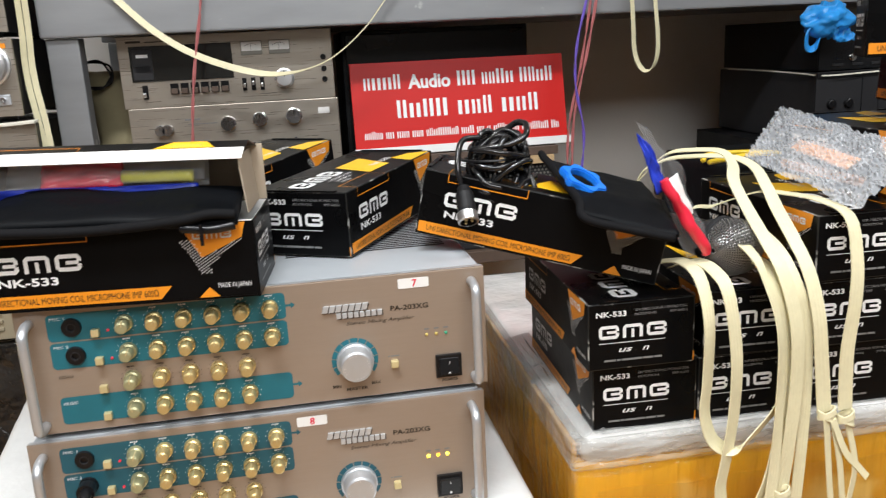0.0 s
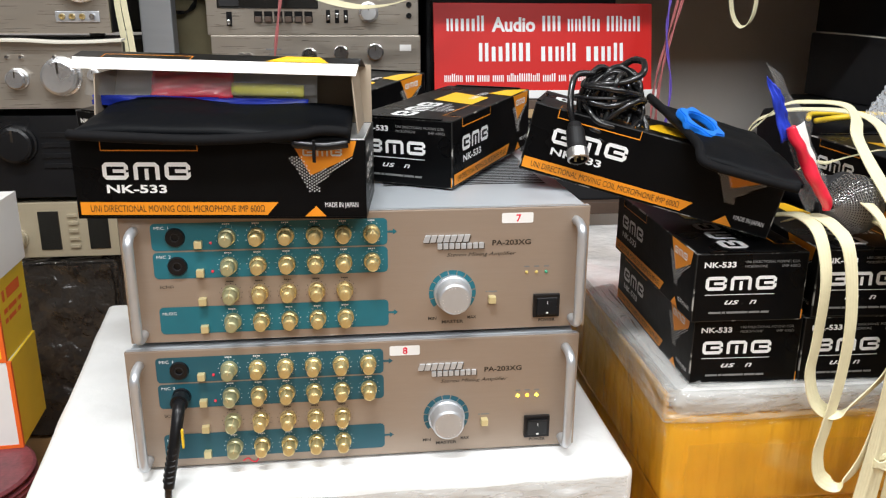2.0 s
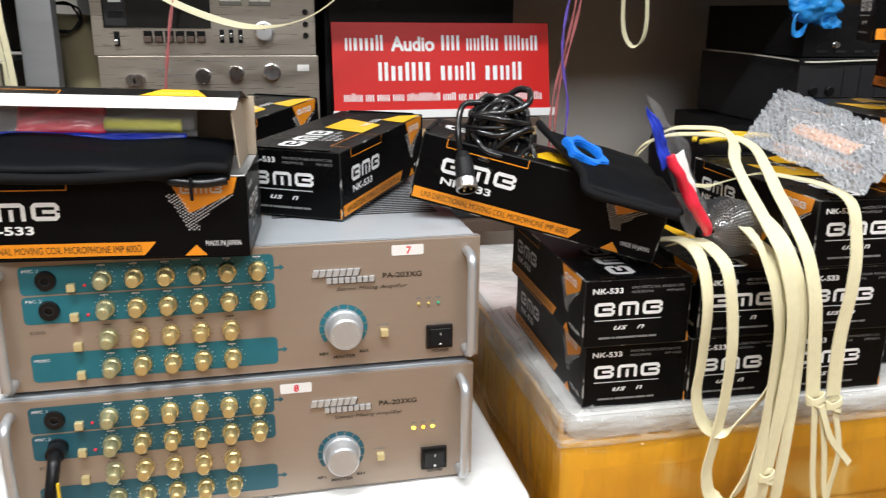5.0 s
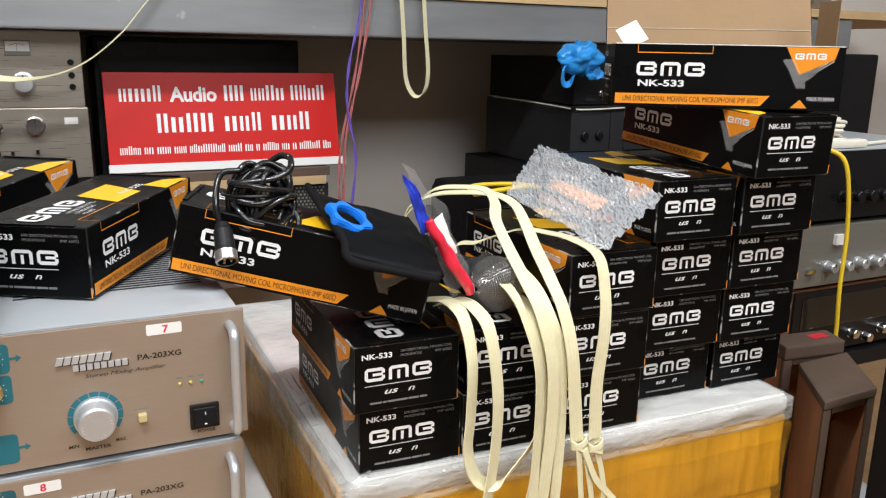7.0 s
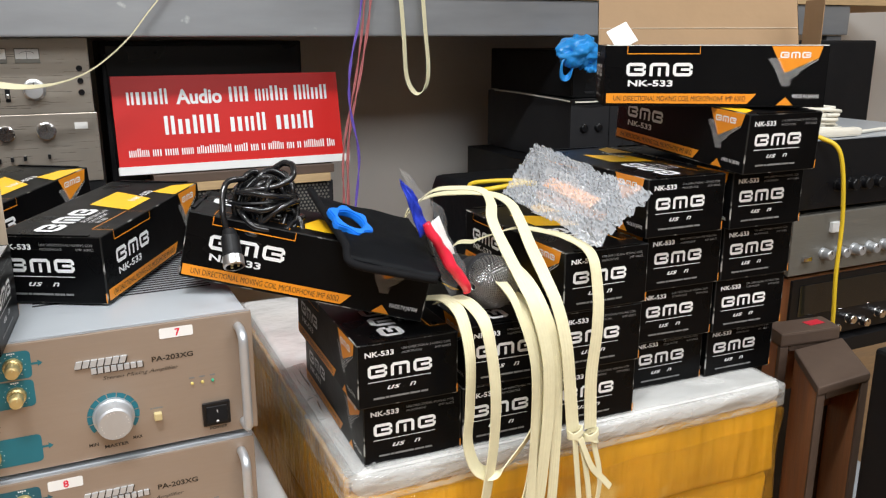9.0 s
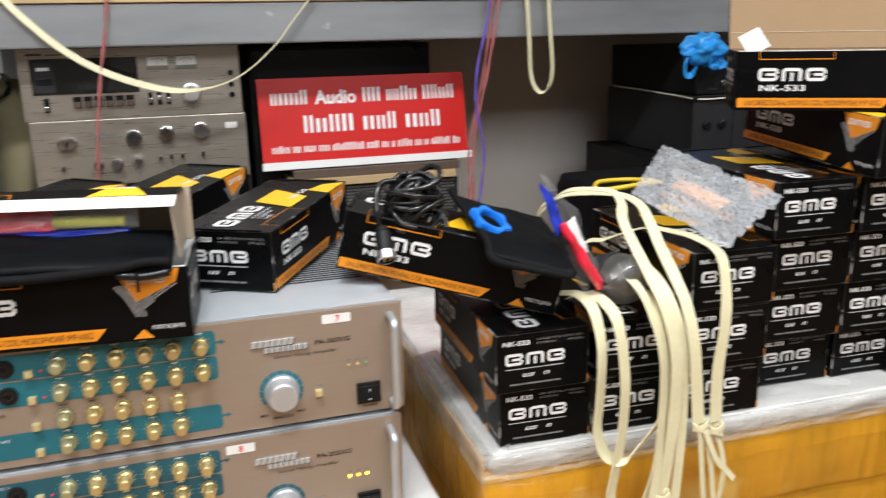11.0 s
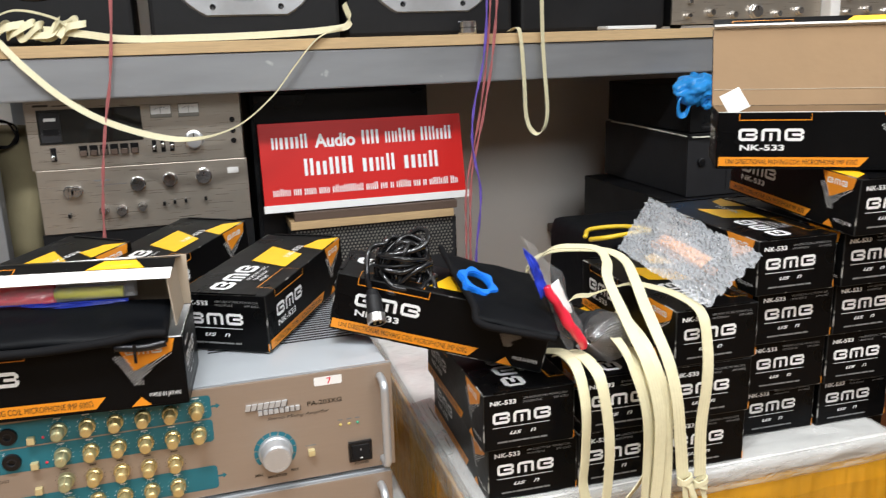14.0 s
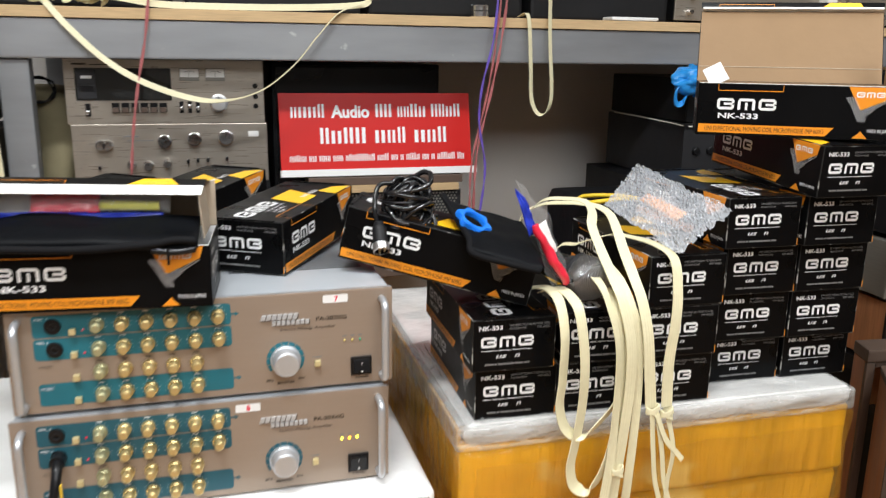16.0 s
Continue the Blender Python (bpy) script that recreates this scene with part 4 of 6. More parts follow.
part("counter_plate", block(0.024, 0.060, -0.0035, -0.0015, 0.052, 0.108, 0.0005), "grey_metal", win)
part("counter", block(0.029, 0.056, -0.0045, -0.003, 0.066, 0.078, 0.0005), "black_plastic", win)
part("counter_label", flat([rect(0.032, 0.053, 0.092, 0.098)]), "white_ink", win, m=plane_at((0, -0.0038, 0), (1, 0, 0), (0, 0, 1)))
for k in range(6):
    well = part("key_well", block(0.0865 + k * 0.0185, 0.1015 + k * 0.0185, -0.001, 0.001, 0.023, 0.043), "black_plastic", deck)
    part("tape_key", block(0.0880 + k * 0.0185, 0.1000 + k * 0.0185, -0.009, -0.001, 0.024, 0.034, 0.001), "brown_paint", well)
part("power_lever", block(0.038, 0.044, -0.014, 0, 0.020, 0.028, 0.001), "chrome", deck)
part("lever_slot", block(0.036, 0.046, -0.001, 0.001, 0.016, 0.042), "black_plastic", deck)
for k in range(3):
    s0 = part("switch_slot", block(0.219 + k * 0.0165, 0.227 + k * 0.0165, -0.001, 0.001, 0.022, 0.046), "black_plastic", deck)
    part("lever", block(0.2205 + k * 0.0165, 0.2255 + k * 0.0165, -0.010, 0, 0.028 + 0.004 * (k == 1), 0.036 + 0.004 * (k == 1), 0.001), "chrome", s0)
for k in range(2):
    mt = part("level_meter", block(0.222 + k * 0.052, 0.262 + k * 0.052, -0.002, 0.001, 0.088, 0.114, 0.001), "dim_silver", deck)
    part("meter_face", block(0.2235 + k * 0.052, 0.2605 + k * 0.052, -0.0024, -0.002, 0.0955, 0.1125), "white_card", mt)
    part("meter_scale", ribbon([Vector((0.242 + k * 0.052 + 0.020 * math.sin(a), -0.0027, 0.0885 + 0.020 * math.cos(a))) for a in [radians(-38 + 8 * i) for i in range(10)]], 0.0006, 0.0002, lambda t: (0, 0, 1)), "dark_ink", mt)
    part("needle", block(0.241 + k * 0.052, 0.2416 + k * 0.052, -0.0030, -0.0024, 0.0935, 0.108), "dark_ink", mt)
dial(deck, 0.2985, 0.042, 0.0165, 0.016, name="level_knob")
for z in (0.078, 0.056, 0.036):
    part("jack_socket", lathe([(0, 0.001), (0.003, 0.001), (0.003, 0.003), (0.0052, 0.003), (0.0055, 0)], 14, m=Matrix.Translation((0.375, 0, z)) @ FACE), "black_plastic", deck)
part("deck_print", flat(bars(0.016, 0.045, 0.119, 0.004, 1) + bars(0.05, 0.085, 0.119, 0.002, 3)), "dark_ink", deck, m=plane_at((0, -0.0005, 0), (1, 0, 0), (0, 0, 1)))
pre = gear("stereo_amplifier", -0.040, 0.352, 0.885, 0.26, 0.795, 0.125, "silver_panel", "black_metal", "silver stereo amplifier with round knobs under a cassette deck", "amplifier", feet=False)
for x, z, r in ((0.040, 0.082, 0.010), (0.0525, 0.082, 0.010), (0.165, 0.088, 0.013), (0.225, 0.092, 0.013), (0.290, 0.094, 0.0145), (0.097, 0.040, 0.0085), (0.130, 0.038, 0.0095), (0.168, 0.042, 0.008)):
    dial(pre, x + 0.015, z, r, 0.018, "chrome")
for x, z in ((0.050, 0.036), (0.225, 0.046), (0.245, 0.048), (0.266, 0.049), (0.305, 0.050)):
    part("toggle", block(x - 0.0025, x + 0.0025, -0.014, 0, z - 0.004, z + 0.004, 0.0008), "black_plastic", pre)
part("price_sticker", flat([rect(0.352, 0.374, 0.096, 0.108)]), "white_card", pre, m=plane_at((0, -0.0005, 0), (1, 0, 0), (0, 0, 1)))
part("panel_print", flat(bars(0.10, 0.13, 0.098, 0.003, 1) + bars(0.105, 0.16, 0.09, 0.0015, 3)), "grey_ink", pre, m=plane_at((0, -0.0005, 0), (1, 0, 0), (0, 0, 1)))
gear("dark_receiver", -0.045, 0.355, 0.89, 0.30, 0.586, 0.208, "black_metal", "black_metal", "dark receiver under the silver amplifiers on the rack", "receiver")
dark_back = thing("black_loudspeaker", pose(0, 0, 0), "tall black loudspeaker with a plain dark grille behind the sign", "loudspeaker")
part("cabinet", block(0.372, 0.765, 0.975, 1.22, 0.586, 1.045, 0.004), "black_metal", dark_back)
part("grille_cloth", block(0.380, 0.757, 0.9705, 0.9748, 0.60, 1.037, 0.0015), "black_plastic", dark_back)
mesh_amp = thing("mesh_front_box", pose(0, 0, 0), "low box with perforated metal front and wooden boards on top", "speaker box")
part("body", block(0.43, 0.80, 0.895, 0.968, 0.586, 0.760, 0.004), "grey_metal", mesh_amp)
holes = bmesh.new()
for i in range(44):
    for j in range(12):
        flat([[(0.44 + i * 0.008 + (0.004 if j % 2 else 0) + 0.0028 * math.cos(k * math.pi / 3), 0.675 + j * 0.007 + 0.0028 * math.sin(k * math.pi / 3)) for k in range(6)]], holes)
ob = part("mesh_grille", holes, "dim_silver", mesh_amp, "fine pale mesh grille", m=plane_at((0, 0.8945, 0), (1, 0, 0), (0, 0, 1)))
tagged(ob, kind="stuff")
part("board", block(0.43, 0.79, 0.880, 0.968, 0.7605, 0.777, 0.001), "plywood", mesh_amp)
part("board", block(0.44, 0.80, 0.886, 0.968, 0.7775, 0.795, 0.001), "brown_paint", mesh_amp)

# crumpled pale cloth and leads in the gap beside the deck
cloth = soft_block(-0.15, -0.06, 1.0, 1.18, 0.72, 0.99, 0.04, 0.03, 9)
tagged(part("crumpled_bag", cloth, "dull_cloth", smooth=True), "crumpled cream fabric bag stuffed beside the cassette deck", "bag")
tagged(part("bag_support", block(-0.155, -0.055, 0.99, 1.2, 0.586, 0.7195, 0.006), "black_metal"), "dark box under a crumpled bag on the rack", "box")
tangle = bmesh.new()
rt = random.Random(4)
for k in range(4):
    c = [(-0.11 + 0.03 * math.cos(a + k) * (1 + 0.2 * rt.random()), 0.985, 0.985 + 0.028 * math.sin(a + k)) for a in (0, 1.3, 2.6, 3.9, 5.2)]
    tube(bent(c, 6), 0.002, 6, tangle)
tagged(part("black_lead", tangle, "black_cable", smooth=True), "tangle of thin black leads on a fabric bag", "cable")

# dark amplifiers with a blue bag
DX, DY = 1.33, 0.80
dark2 = gear("power_amplifier", DX, DX + 0.43, DY, 0.40, 0.770, 0.146, "grey_metal", "grey_metal", "dark grey power amplifier on a black unit", "amplifier", feet=False)
for x in (0.035, 0.075):
    dial(dark2, x, 0.080, 0.009, 0.008, "black_plastic")
for k in range(7):
    part("panel_seam", block(0.105 + k * 0.04, 0.1065 + k * 0.04, -0.0008, 0.001, 0.012, 0.131), "black_plastic", dark2)
part("top_strip", block(0, 0.43, -0.002, 0.0, 0.133, 0.145, 0.0008), "black_metal", dark2)
dark1 = gear("black_receiver", DX + 0.006, DX + 0.42, DY + 0.005, 0.39, 0.9185, 0.104, "black_plastic", "black_metal", "black receiver on a grey power amplifier", "receiver", feet=False)
dial(dark1, 0.075, 0.024, 0.006, 0.008, "chrome")
for k in range(6):
    part("button", block(0.03 + k * 0.045, 0.055 + k * 0.045, -0.003, 0, 0.008, 0.013, 0.0008), "grey_metal", dark1)
sheet = bmesh.new()
ribbon(bent([(DX - 0.004, 1.15, 0.917), (DX - 0.006, 1.0, 0.9165), (DX - 0.005, 0.85, 0.913), (DX + 0.02, DY - 0.006, 0.909), (DX + 0.15, DY - 0.006, 0.912), (DX + 0.42, DY - 0.006, 0.918)], 6), 0.003, 0.002, lambda t: (0, 0, 1), sheet)
tagged(part("foam_sheet", sheet, "white_cable"), "thin pale foam sheet edge between two amplifiers", "packing sheet")
gear("black_unit", DX - 0.06, DX + 0.4, DY - 0.02, 0.42, 0.586, 0.183, "black_metal", "black_metal", "black audio unit with wrinkled cover below amplifiers", "audio unit")
bag = bmesh.new()
bmesh.ops.create_icosphere(bag, subdivisions=5, radius=1)
for v in bag.verts:
    n = noise.fractal(v.co * 1.25 + Vector((3, 1, 7)), 1.1, 2.1, 2)
    r2 = 1 + 0.42 * n - 0.06 * abs(noise.noise(v.co * 2.6))
    v.co = Vector((v.co.x * 0.052 * r2, v.co.y * 0.036 * r2, v.co.z * 0.031 * r2 * (1.1 if v.co.x > 0 else 0.85)))
bag.transform(Matrix.Translation((1.314, DY - 0.042, 1.020)))
bagob = thing("plastic_bag", pose(0, 0, 0), "crumpled bright blue plastic bag hanging over a black receiver", "plastic bag")
part("bulge", bag, "blue_bag", bagob, smooth=True)
part("handle_loop", ribbon(bent([(1.28, DY - 0.05, 1.025), (1.265, DY - 0.055, 0.993), (1.270, DY - 0.05, 0.968), (1.285, DY - 0.05, 0.968), (1.297, DY - 0.055, 0.998)], 6), 0.013, 0.003, lambda t: (0.5, 0.3, 1)), "blue_bag", bagob)
part("tail", slab([(1.326, DY - 0.060, 0.976), (1.374, DY - 0.055, 0.980), (1.366, DY - 0.035, 1.010), (1.316, DY - 0.038, 1.008)], 0.006, 22, 16, 0.012, 5, 3.3), "blue_bag", bagob, smooth=True)

# gear on the top shelf
TOP = 1.151


def bookshelf_speaker(x0, x1, label, ringed):
    ob = thing("loudspeaker", pose(x0, SHELF_Y + 0.09, TOP), label, "loudspeaker", "loudspeakers on the top shelf")
    w = x1 - x0
    part("cabinet", block(0, w, 0, 0.28, 0, 0.48, 0.008), "black_metal", ob)
    c = Matrix.Translation((w / 2, 0, 0.195)) @ FACE
    if ringed:
        pts = []
        for k in range(64):
            a = 2 * math.pi * k / 64
            r = 0.158 / max(abs(math.cos((a + math.pi / 4) % (math.pi / 2) - math.pi / 4)), 0.70) * 0.93
            pts.append((min(r, 0.166) * math.cos(a), min(r, 0.166) * math.sin(a)))
        bm = bmesh.new()
        outer = [bm.verts.new((x, max(y, -0.146), 0.006)) for x, y in pts]
        back = [bm.verts.new((x * 1.02, max(y, -0.146) * 1.02, 0)) for x, y in pts]
        inner = [bm.verts.new((0.122 * math.cos(2 * math.pi * k / 64), 0.122 * math.sin(2 * math.pi * k / 64), 0.008)) for k in range(64)]
        deep = [bm.verts.new((0.116 * math.cos(2 * math.pi * k / 64), 0.116 * math.sin(2 * math.pi * k / 64), -0.0005)) for k in range(64)]
        for p, q in ((back, outer), (outer, inner), (inner, deep)):
            for k in range(64):
                bm.faces.new((p[k], p[(k + 1) % 64], q[(k + 1) % 64], q[k]))
        bmesh.ops.recalc_face_normals(bm, faces=bm.faces[:])
        part("trim_ring", bm, "alu_soft", ob, "silver trim ring", m=c)
        for sx in (-0.066, 0.066):
            part("screw", lathe([(0, 0.0075), (0.0055, 0.0085), (0.006, 0.006)], 12, m=c @ Matrix.Translation((sx, -0.131, 0))), "black_plastic", ob)
    part("surround", lathe([(0.116, 0.001), (0.106, 0.007), (0.096, 0.001)], 40, m=c), "black_cable", ob, smooth=True)
    part("woofer_cone", lathe([(0.096, 0.0015), (0.05, 0.0006), (0.03, 0.0005), (0.0, 0.012)], 40, m=c), "cone", ob, smooth=True)


bookshelf_speaker(-0.17, 0.165, "plain black loudspeaker behind a knotted strap on the shelf", False)
bookshelf_speaker(0.195, 0.565, "black loudspeaker with a silver woofer ring on the shelf", True)
bookshelf_speaker(0.582, 0.945, "black loudspeaker with a silver woofer ring beside a jar", True)
bookshelf_speaker(0.965, 1.325, "plain black loudspeaker beside silver amplifiers on the shelf", False)
for x0, x1, lab in ((1.345, 1.765, "silver amplifier with small round knobs on the top shelf"), (1.80, 2.23, "silver tuner with a row of knobs on the top shelf")):
    g = gear("silver_amplifier", x0, x1, SHELF_Y + 0.09, 0.27, TOP, 0.15, "silver_panel", "black_metal", lab, "amplifier")
    for k in range(6):
        dial(g, 0.04 + k * 0.062, 0.028 + 0.006 * (k % 2), (0.006, 0.008, 0.008, 0.016, 0.008, 0.009)[k], 0.015, "chrome")
    part("switch", block(0.04, 0.05, -0.01, 0, 0.055, 0.075, 0.001), "chrome", g)
tagged(part("foam_strip", block(1.768, 1.797, SHELF_Y + 0.06, SHELF_Y + 0.3, TOP, TOP + 0.2, 0.004), "foam"), "white foam strip between two silver units", "packing foam")
jar = thing("glass_jar", pose(0.822, SHELF_Y + 0.035, TOP), "small clear glass jar with a metal lid on the shelf", "jar")
part("jar_body", lathe([(0, 0), (0.019, 0), (0.02, 0.002), (0.02, 0.012), (0.018, 0.0135)], 24), "chrome", jar, smooth=False)
part("lid", lathe([(0.0205, 0.0138), (0.0205, 0.024), (0.019, 0.026), (0, 0.026)], 24), "chrome", jar)
tagged(part("cd_case", soft_block(1.13, 1.25, SHELF_Y, SHELF_Y + 0.05, TOP, TOP + 0.008, 0.003, 0.0012, 30), "white_plastic"), "small white plastic packet lying on the shelf edge", "packet")

# left bay: stacked units beside the post
low = thing("low_platform", pose(0, 0, 0), "low wooden platform carrying a stack of audio units", "platform")
part("deck_board", block(-1.3, -0.19, 0.12, 1.43, 0.165, 0.19, 0.002), "floor_wood", low)
for x in (-1.25, -0.30):
    part("bearer", block(x, x + 0.06, 0.15, 1.4, 0.0, 0.1645, 0.002), "plywood", low)
LX0, LX1, LY = -0.60, -0.165, 0.74
wrapped = thing("wrapped_unit", pose(0, 0, 0), "black audio units wrapped in shiny clear plastic film", "audio unit")
part("lower_unit", block(LX0, LX1 - 0.055, LY + 0.004, LY + 0.35, 0.1905, 0.36, 0.004), "black_metal", wrapped)
part("upper_unit", block(LX0, LX1 - 0.055, LY + 0.004, LY + 0.35, 0.361, 0.53, 0.004), "black_metal", wrapped)
part("film", soft_block(LX0 - 0.004, LX1 - 0.05, LY, LY + 0.354, 0.191, 0.533, 0.006, 0.006, 18), "dark_film", wrapped, "wrinkled glossy stretch film")
film_folds("film_fold", wrapped, (LX0, LY - 0.005, 0.53), (0.38, 0, 0), (0, 0, -0.33), 50, 44, 0.016, 3.5, 4.5, 8, "dark_film", "loose crumpled stretch film")
tuner = gear("beige_tuner", LX0, LX1 - 0.04, LY, 0.33, 0.534, 0.108, "beige_panel", "beige_panel", "beige metal tuner with dark windows on wrapped units", "tuner")
dial(tuner, 0.222, 0.044, 0.018, 0.018, "beige_panel")
for x in (0.262, 0.345):
    part("dark_window", block(x, x + 0.035, -0.002, 0.001, 0.022, 0.092, 0.001), "glass_dark", tuner)
for k in range(5):
    part("small_button", block(0.312, 0.329, -0.004, 0, 0.025 + k * 0.014, 0.031 + k * 0.014, 0.0008), "beige_panel", tuner)
blackrec = gear("black_tuner", LX0, LX1 - 0.03, LY, 0.33, 0.643, 0.150, "black_plastic", "black_metal", "black receiver with a large knob in a stack", "receiver")
dial(blackrec, 0.246, 0.103, 0.030, 0.022, "black_plastic")
for k in range(4):
    part("button_bar", block(0.285, 0.39, -0.003, 0, 0.06 + k * 0.018, 0.068 + k * 0.018, 0.0008), "black_plastic", blackrec)
silv = gear("integrated_amplifier", LX0, LX1, LY, 0.33, 0.797, 0.118, "silver_panel", "black_metal", "silver integrated amplifier with round knobs in a stack", "amplifier")
dial(silv, 0.334, 0.062, 0.029, 0.024, "alu")
dial(silv, 0.263, 0.058, 0.016, 0.018, "alu")
dial(silv, 0.18, 0.058, 0.016, 0.018, "alu")
dial(silv, 0.385, 0.064, 0.009, 0.012, "alu")
for x in (0.25, 0.272, 0.325):
    dial(silv, x, 0.094, 0.003, 0.006, "chrome")
ruffle = bmesh.new()
ribbon(bent([(LX0 + k * 0.055, LY - 0.004 + 0.004 * math.sin(k * 2.1), 0.917 + 0.002 * math.sin(k * 1.7)) for k in range(9)], 4), 0.02, 0.003, lambda t: (0, 1, 0.1), ruffle)
tagged(part("foam_wrap", ruffle, "white_cable"), "crinkled white foam sheet between two amplifiers", "packing sheet")
top_rec = gear("home_receiver", LX0, LX1 - 0.015, LY, 0.33, 0.921, 0.135, "silver_panel", "black_metal", "silver home receiver with front sockets in the stack", "receiver")
dial(top_rec, 0.378, 0.093, 0.032, 0.024, "alu")
sock = part("socket_plate", block(0.335, 0.405, -0.0025, 0, 0.026, 0.044, 0.002), "alu_soft", top_rec)
for k in range(4):
    part("socket", lathe([(0, 0.002), (0.0025, 0.002), (0.0025, 0.005), (0.0045, 0.005), (0.005, 0)], 14, m=Matrix.Translation((0.346 + k * 0.016, -0.0025, 0.035)) @ FACE), "brass" if k < 3 else "chrome", sock)
for x in (0.19, 0.215, 0.24):
    dial(top_rec, x, 0.03, 0.006, 0.008, "chrome")
part("label_strip", block(0.30, 0.41, -0.001, 0, 0.118, 0.126), "orange_ink", top_rec)
gear("white_unit", LX0, LX1 - 0.02, LY + 0.01, 0.3, 1.057, 0.10, "silver_panel", "black_metal", "pale silver unit on top of stacked receivers", "audio unit")

# cartons and a wire spool beside the stack
spool = thing("wire_spool", pose(-0.335, 0.315, 0.191), "spool of dark red speaker wire on the wooden platform", "wire spool")
part("lower_flange", lathe([(0, 0), (0.104, 0), (0.104, 0.006), (0, 0.006)], 40), "blue_print", spool)
part("top_turn", lathe([(0, 0.170), (0.097, 0.170), (0.099, 0.1735), (0.095, 0.1765), (0, 0.1765)], 40), "copper_wire", spool)
coil = [(0.06, 0.0061)]
for k in range(21):
    coil += [(0.096, 0.0075 + k * 0.0076), (0.100, 0.0113 + k * 0.0076)]
part("wire_coil", lathe(coil + [(0.06, 0.1695)], 40), "copper_wire", spool)


def shop_carton(m, w, d, h, front, side, edge, label):
    ob = thing("shop_carton", m, label, "carton", "cartons beside the stack")
    part("front_face", block(0, w, 0, 0.003, 0.0, h), front, ob)
    part("side_face", block(w - 0.003, w, 0.0032, d, 0.0, h), side, ob)
    part("body", block(0.0005, w - 0.0035, 0.0035, d, 0.0005, h - 0.0005), "white_card", ob)
    e = 0.005
    part("edge_trim", block(w - e, w + 0.0006, -0.0008, e, -0.0003, h + 0.0003), edge, ob)
    part("edge_trim", block(0, w - e - 0.0002, -0.0008, 0.002, -0.0003, e), edge, ob)
    return ob


shop_carton(pose(-0.503, 0.361, 0.368, 0, 0, 4), 0.235, 0.12, 0.132, "white_card", "yellow_card", "orange_card", "white carton with orange edges standing on a wire spool")
yc = shop_carton(pose(-0.501, 0.365, 0.501, 0, 0, 3), 0.228, 0.12, 0.115, "yellow_card", "yellow_card", "orange_card", "bright yellow printed carton on a white carton")
part("side_print_block", flat(bars(0.02, 0.10, 0.080, 0.016, 2) + bars(0.02, 0.10, 0.062, 0.007, 4) + bars(0.02, 0.09, 0.048, 0.007, 4)), "orange_card", yc, m=plane_at((0.2285, 0, 0), (0, 1, 0), (0, 0, 1)))
part("front_print_block", flat(bars(0.10, 0.215, 0.022, 0.018, 2, 0.4)), "dark_ink", yc, m=plane_at((0, -0.0006, 0), (1, 0, 0), (0, 0, 1)))
shop_carton(pose(-0.495, 0.369, 0.617, 0, 0, 2), 0.225, 0.12, 0.10, "white_card", "white_card", "orange_card", "white carton with orange edge on a yellow carton")

# right side: units on a stand, brown loudspeakers
stand = thing("gear_stand", pose(0, 0, 0), "dark stand under a stack of audio units", "stand")
part("top_board", block(1.50, 2.05, 0.29, 0.72, 0.44, 0.47, 0.002), "black_metal", stand)
for x in (1.51, 2.0):
    for y in (0.30, 0.67):
        part("leg", block(x, x + 0.04, y, y + 0.04, 0, 0.4395, 0.002), "black_metal", stand)
g1 = gear("wooden_receiver", 1.505, 1.93, 0.30, 0.34, 0.471, 0.134, "black_plastic", "wood", "wood-sided receiver with a row of chrome knobs", "receiver")
for k in range(9):
    dial(g1, 0.035 + k * 0.042, 0.026 + 0.012 * (k % 2), 0.009, 0.018, "chrome")
part("glass_scale", block(0.02, 0.40, -0.0016, 0, 0.06, 0.122, 0.001), "glass_dark", g1)
# The shade on this receiver is put into its panel and case colour
g2 = gear("silver_receiver", 1.490, 1.92, 0.30, 0.34, 0.607, 0.122, "dim_silver", "dim_silver", "silver receiver with square buttons in the stack, colour darkened for shade", "receiver")
for k in range(6):
    dial(g2, 0.085 + k * 0.042, 0.045, 0.010, 0.022, "alu_soft")
part("square_key", block(0.095, 0.118, -0.008, 0, 0.085, 0.105, 0.001), "white_plastic", g2)
part("lever", block(0.03, 0.05, -0.008, 0, 0.035, 0.043, 0.001), "chrome", g2)
g3 = gear("black_cassette_unit", 1.50, 1.93, 0.305, 0.34, 0.731, 0.135, "black_plastic", "black_metal", "black unit with a pale top and coiled leads on it", "audio unit")
for k in range(7):
    dial(g3, 0.10 + k * 0.035, 0.05, 0.011, 0.016, "black_plastic")
part("pale_top", block(0.002, 0.428, 0.002, 0.338, 0.135, 0.1375, 0.0006), "case_grey", g3)
leads = thing("white_lead", pose(0, 0, 0), "coiled white leads with plugs on a black unit", "cable")
rl = random.Random(9)
for k in range(9):
    a0 = rl.uniform(0, 6.28)
    c = [(1.60 + 0.045 * math.cos(a0 + a) * rl.uniform(0.6, 1.1), 0.37 + 0.04 * math.sin(a0 + a) * rl.uniform(0.6, 1.1), 0.877 + 0.005 * k + rl.uniform(0, 0.008)) for a in (0, 1.2, 2.4, 3.6, 4.8, 6.0)]
    part("lead_turn", tube(bent(c, 5), 0.0036, 6), "white_cable", leads, smooth=True)
part("lead_end", tube(bent([(1.60, 0.35, 0.875), (1.68, 0.335, 0.874), (1.76, 0.35, 0.8735), (1.85, 0.34, 0.8735)], 6), 0.0036, 6), "white_cable", leads, smooth=True)
tagged(part("power_strip", block(1.53, 1.66, 0.312, 0.335, 0.8695, 0.885, 0.005), "white_cable"), "cream power strip lying on a black unit", "power strip")
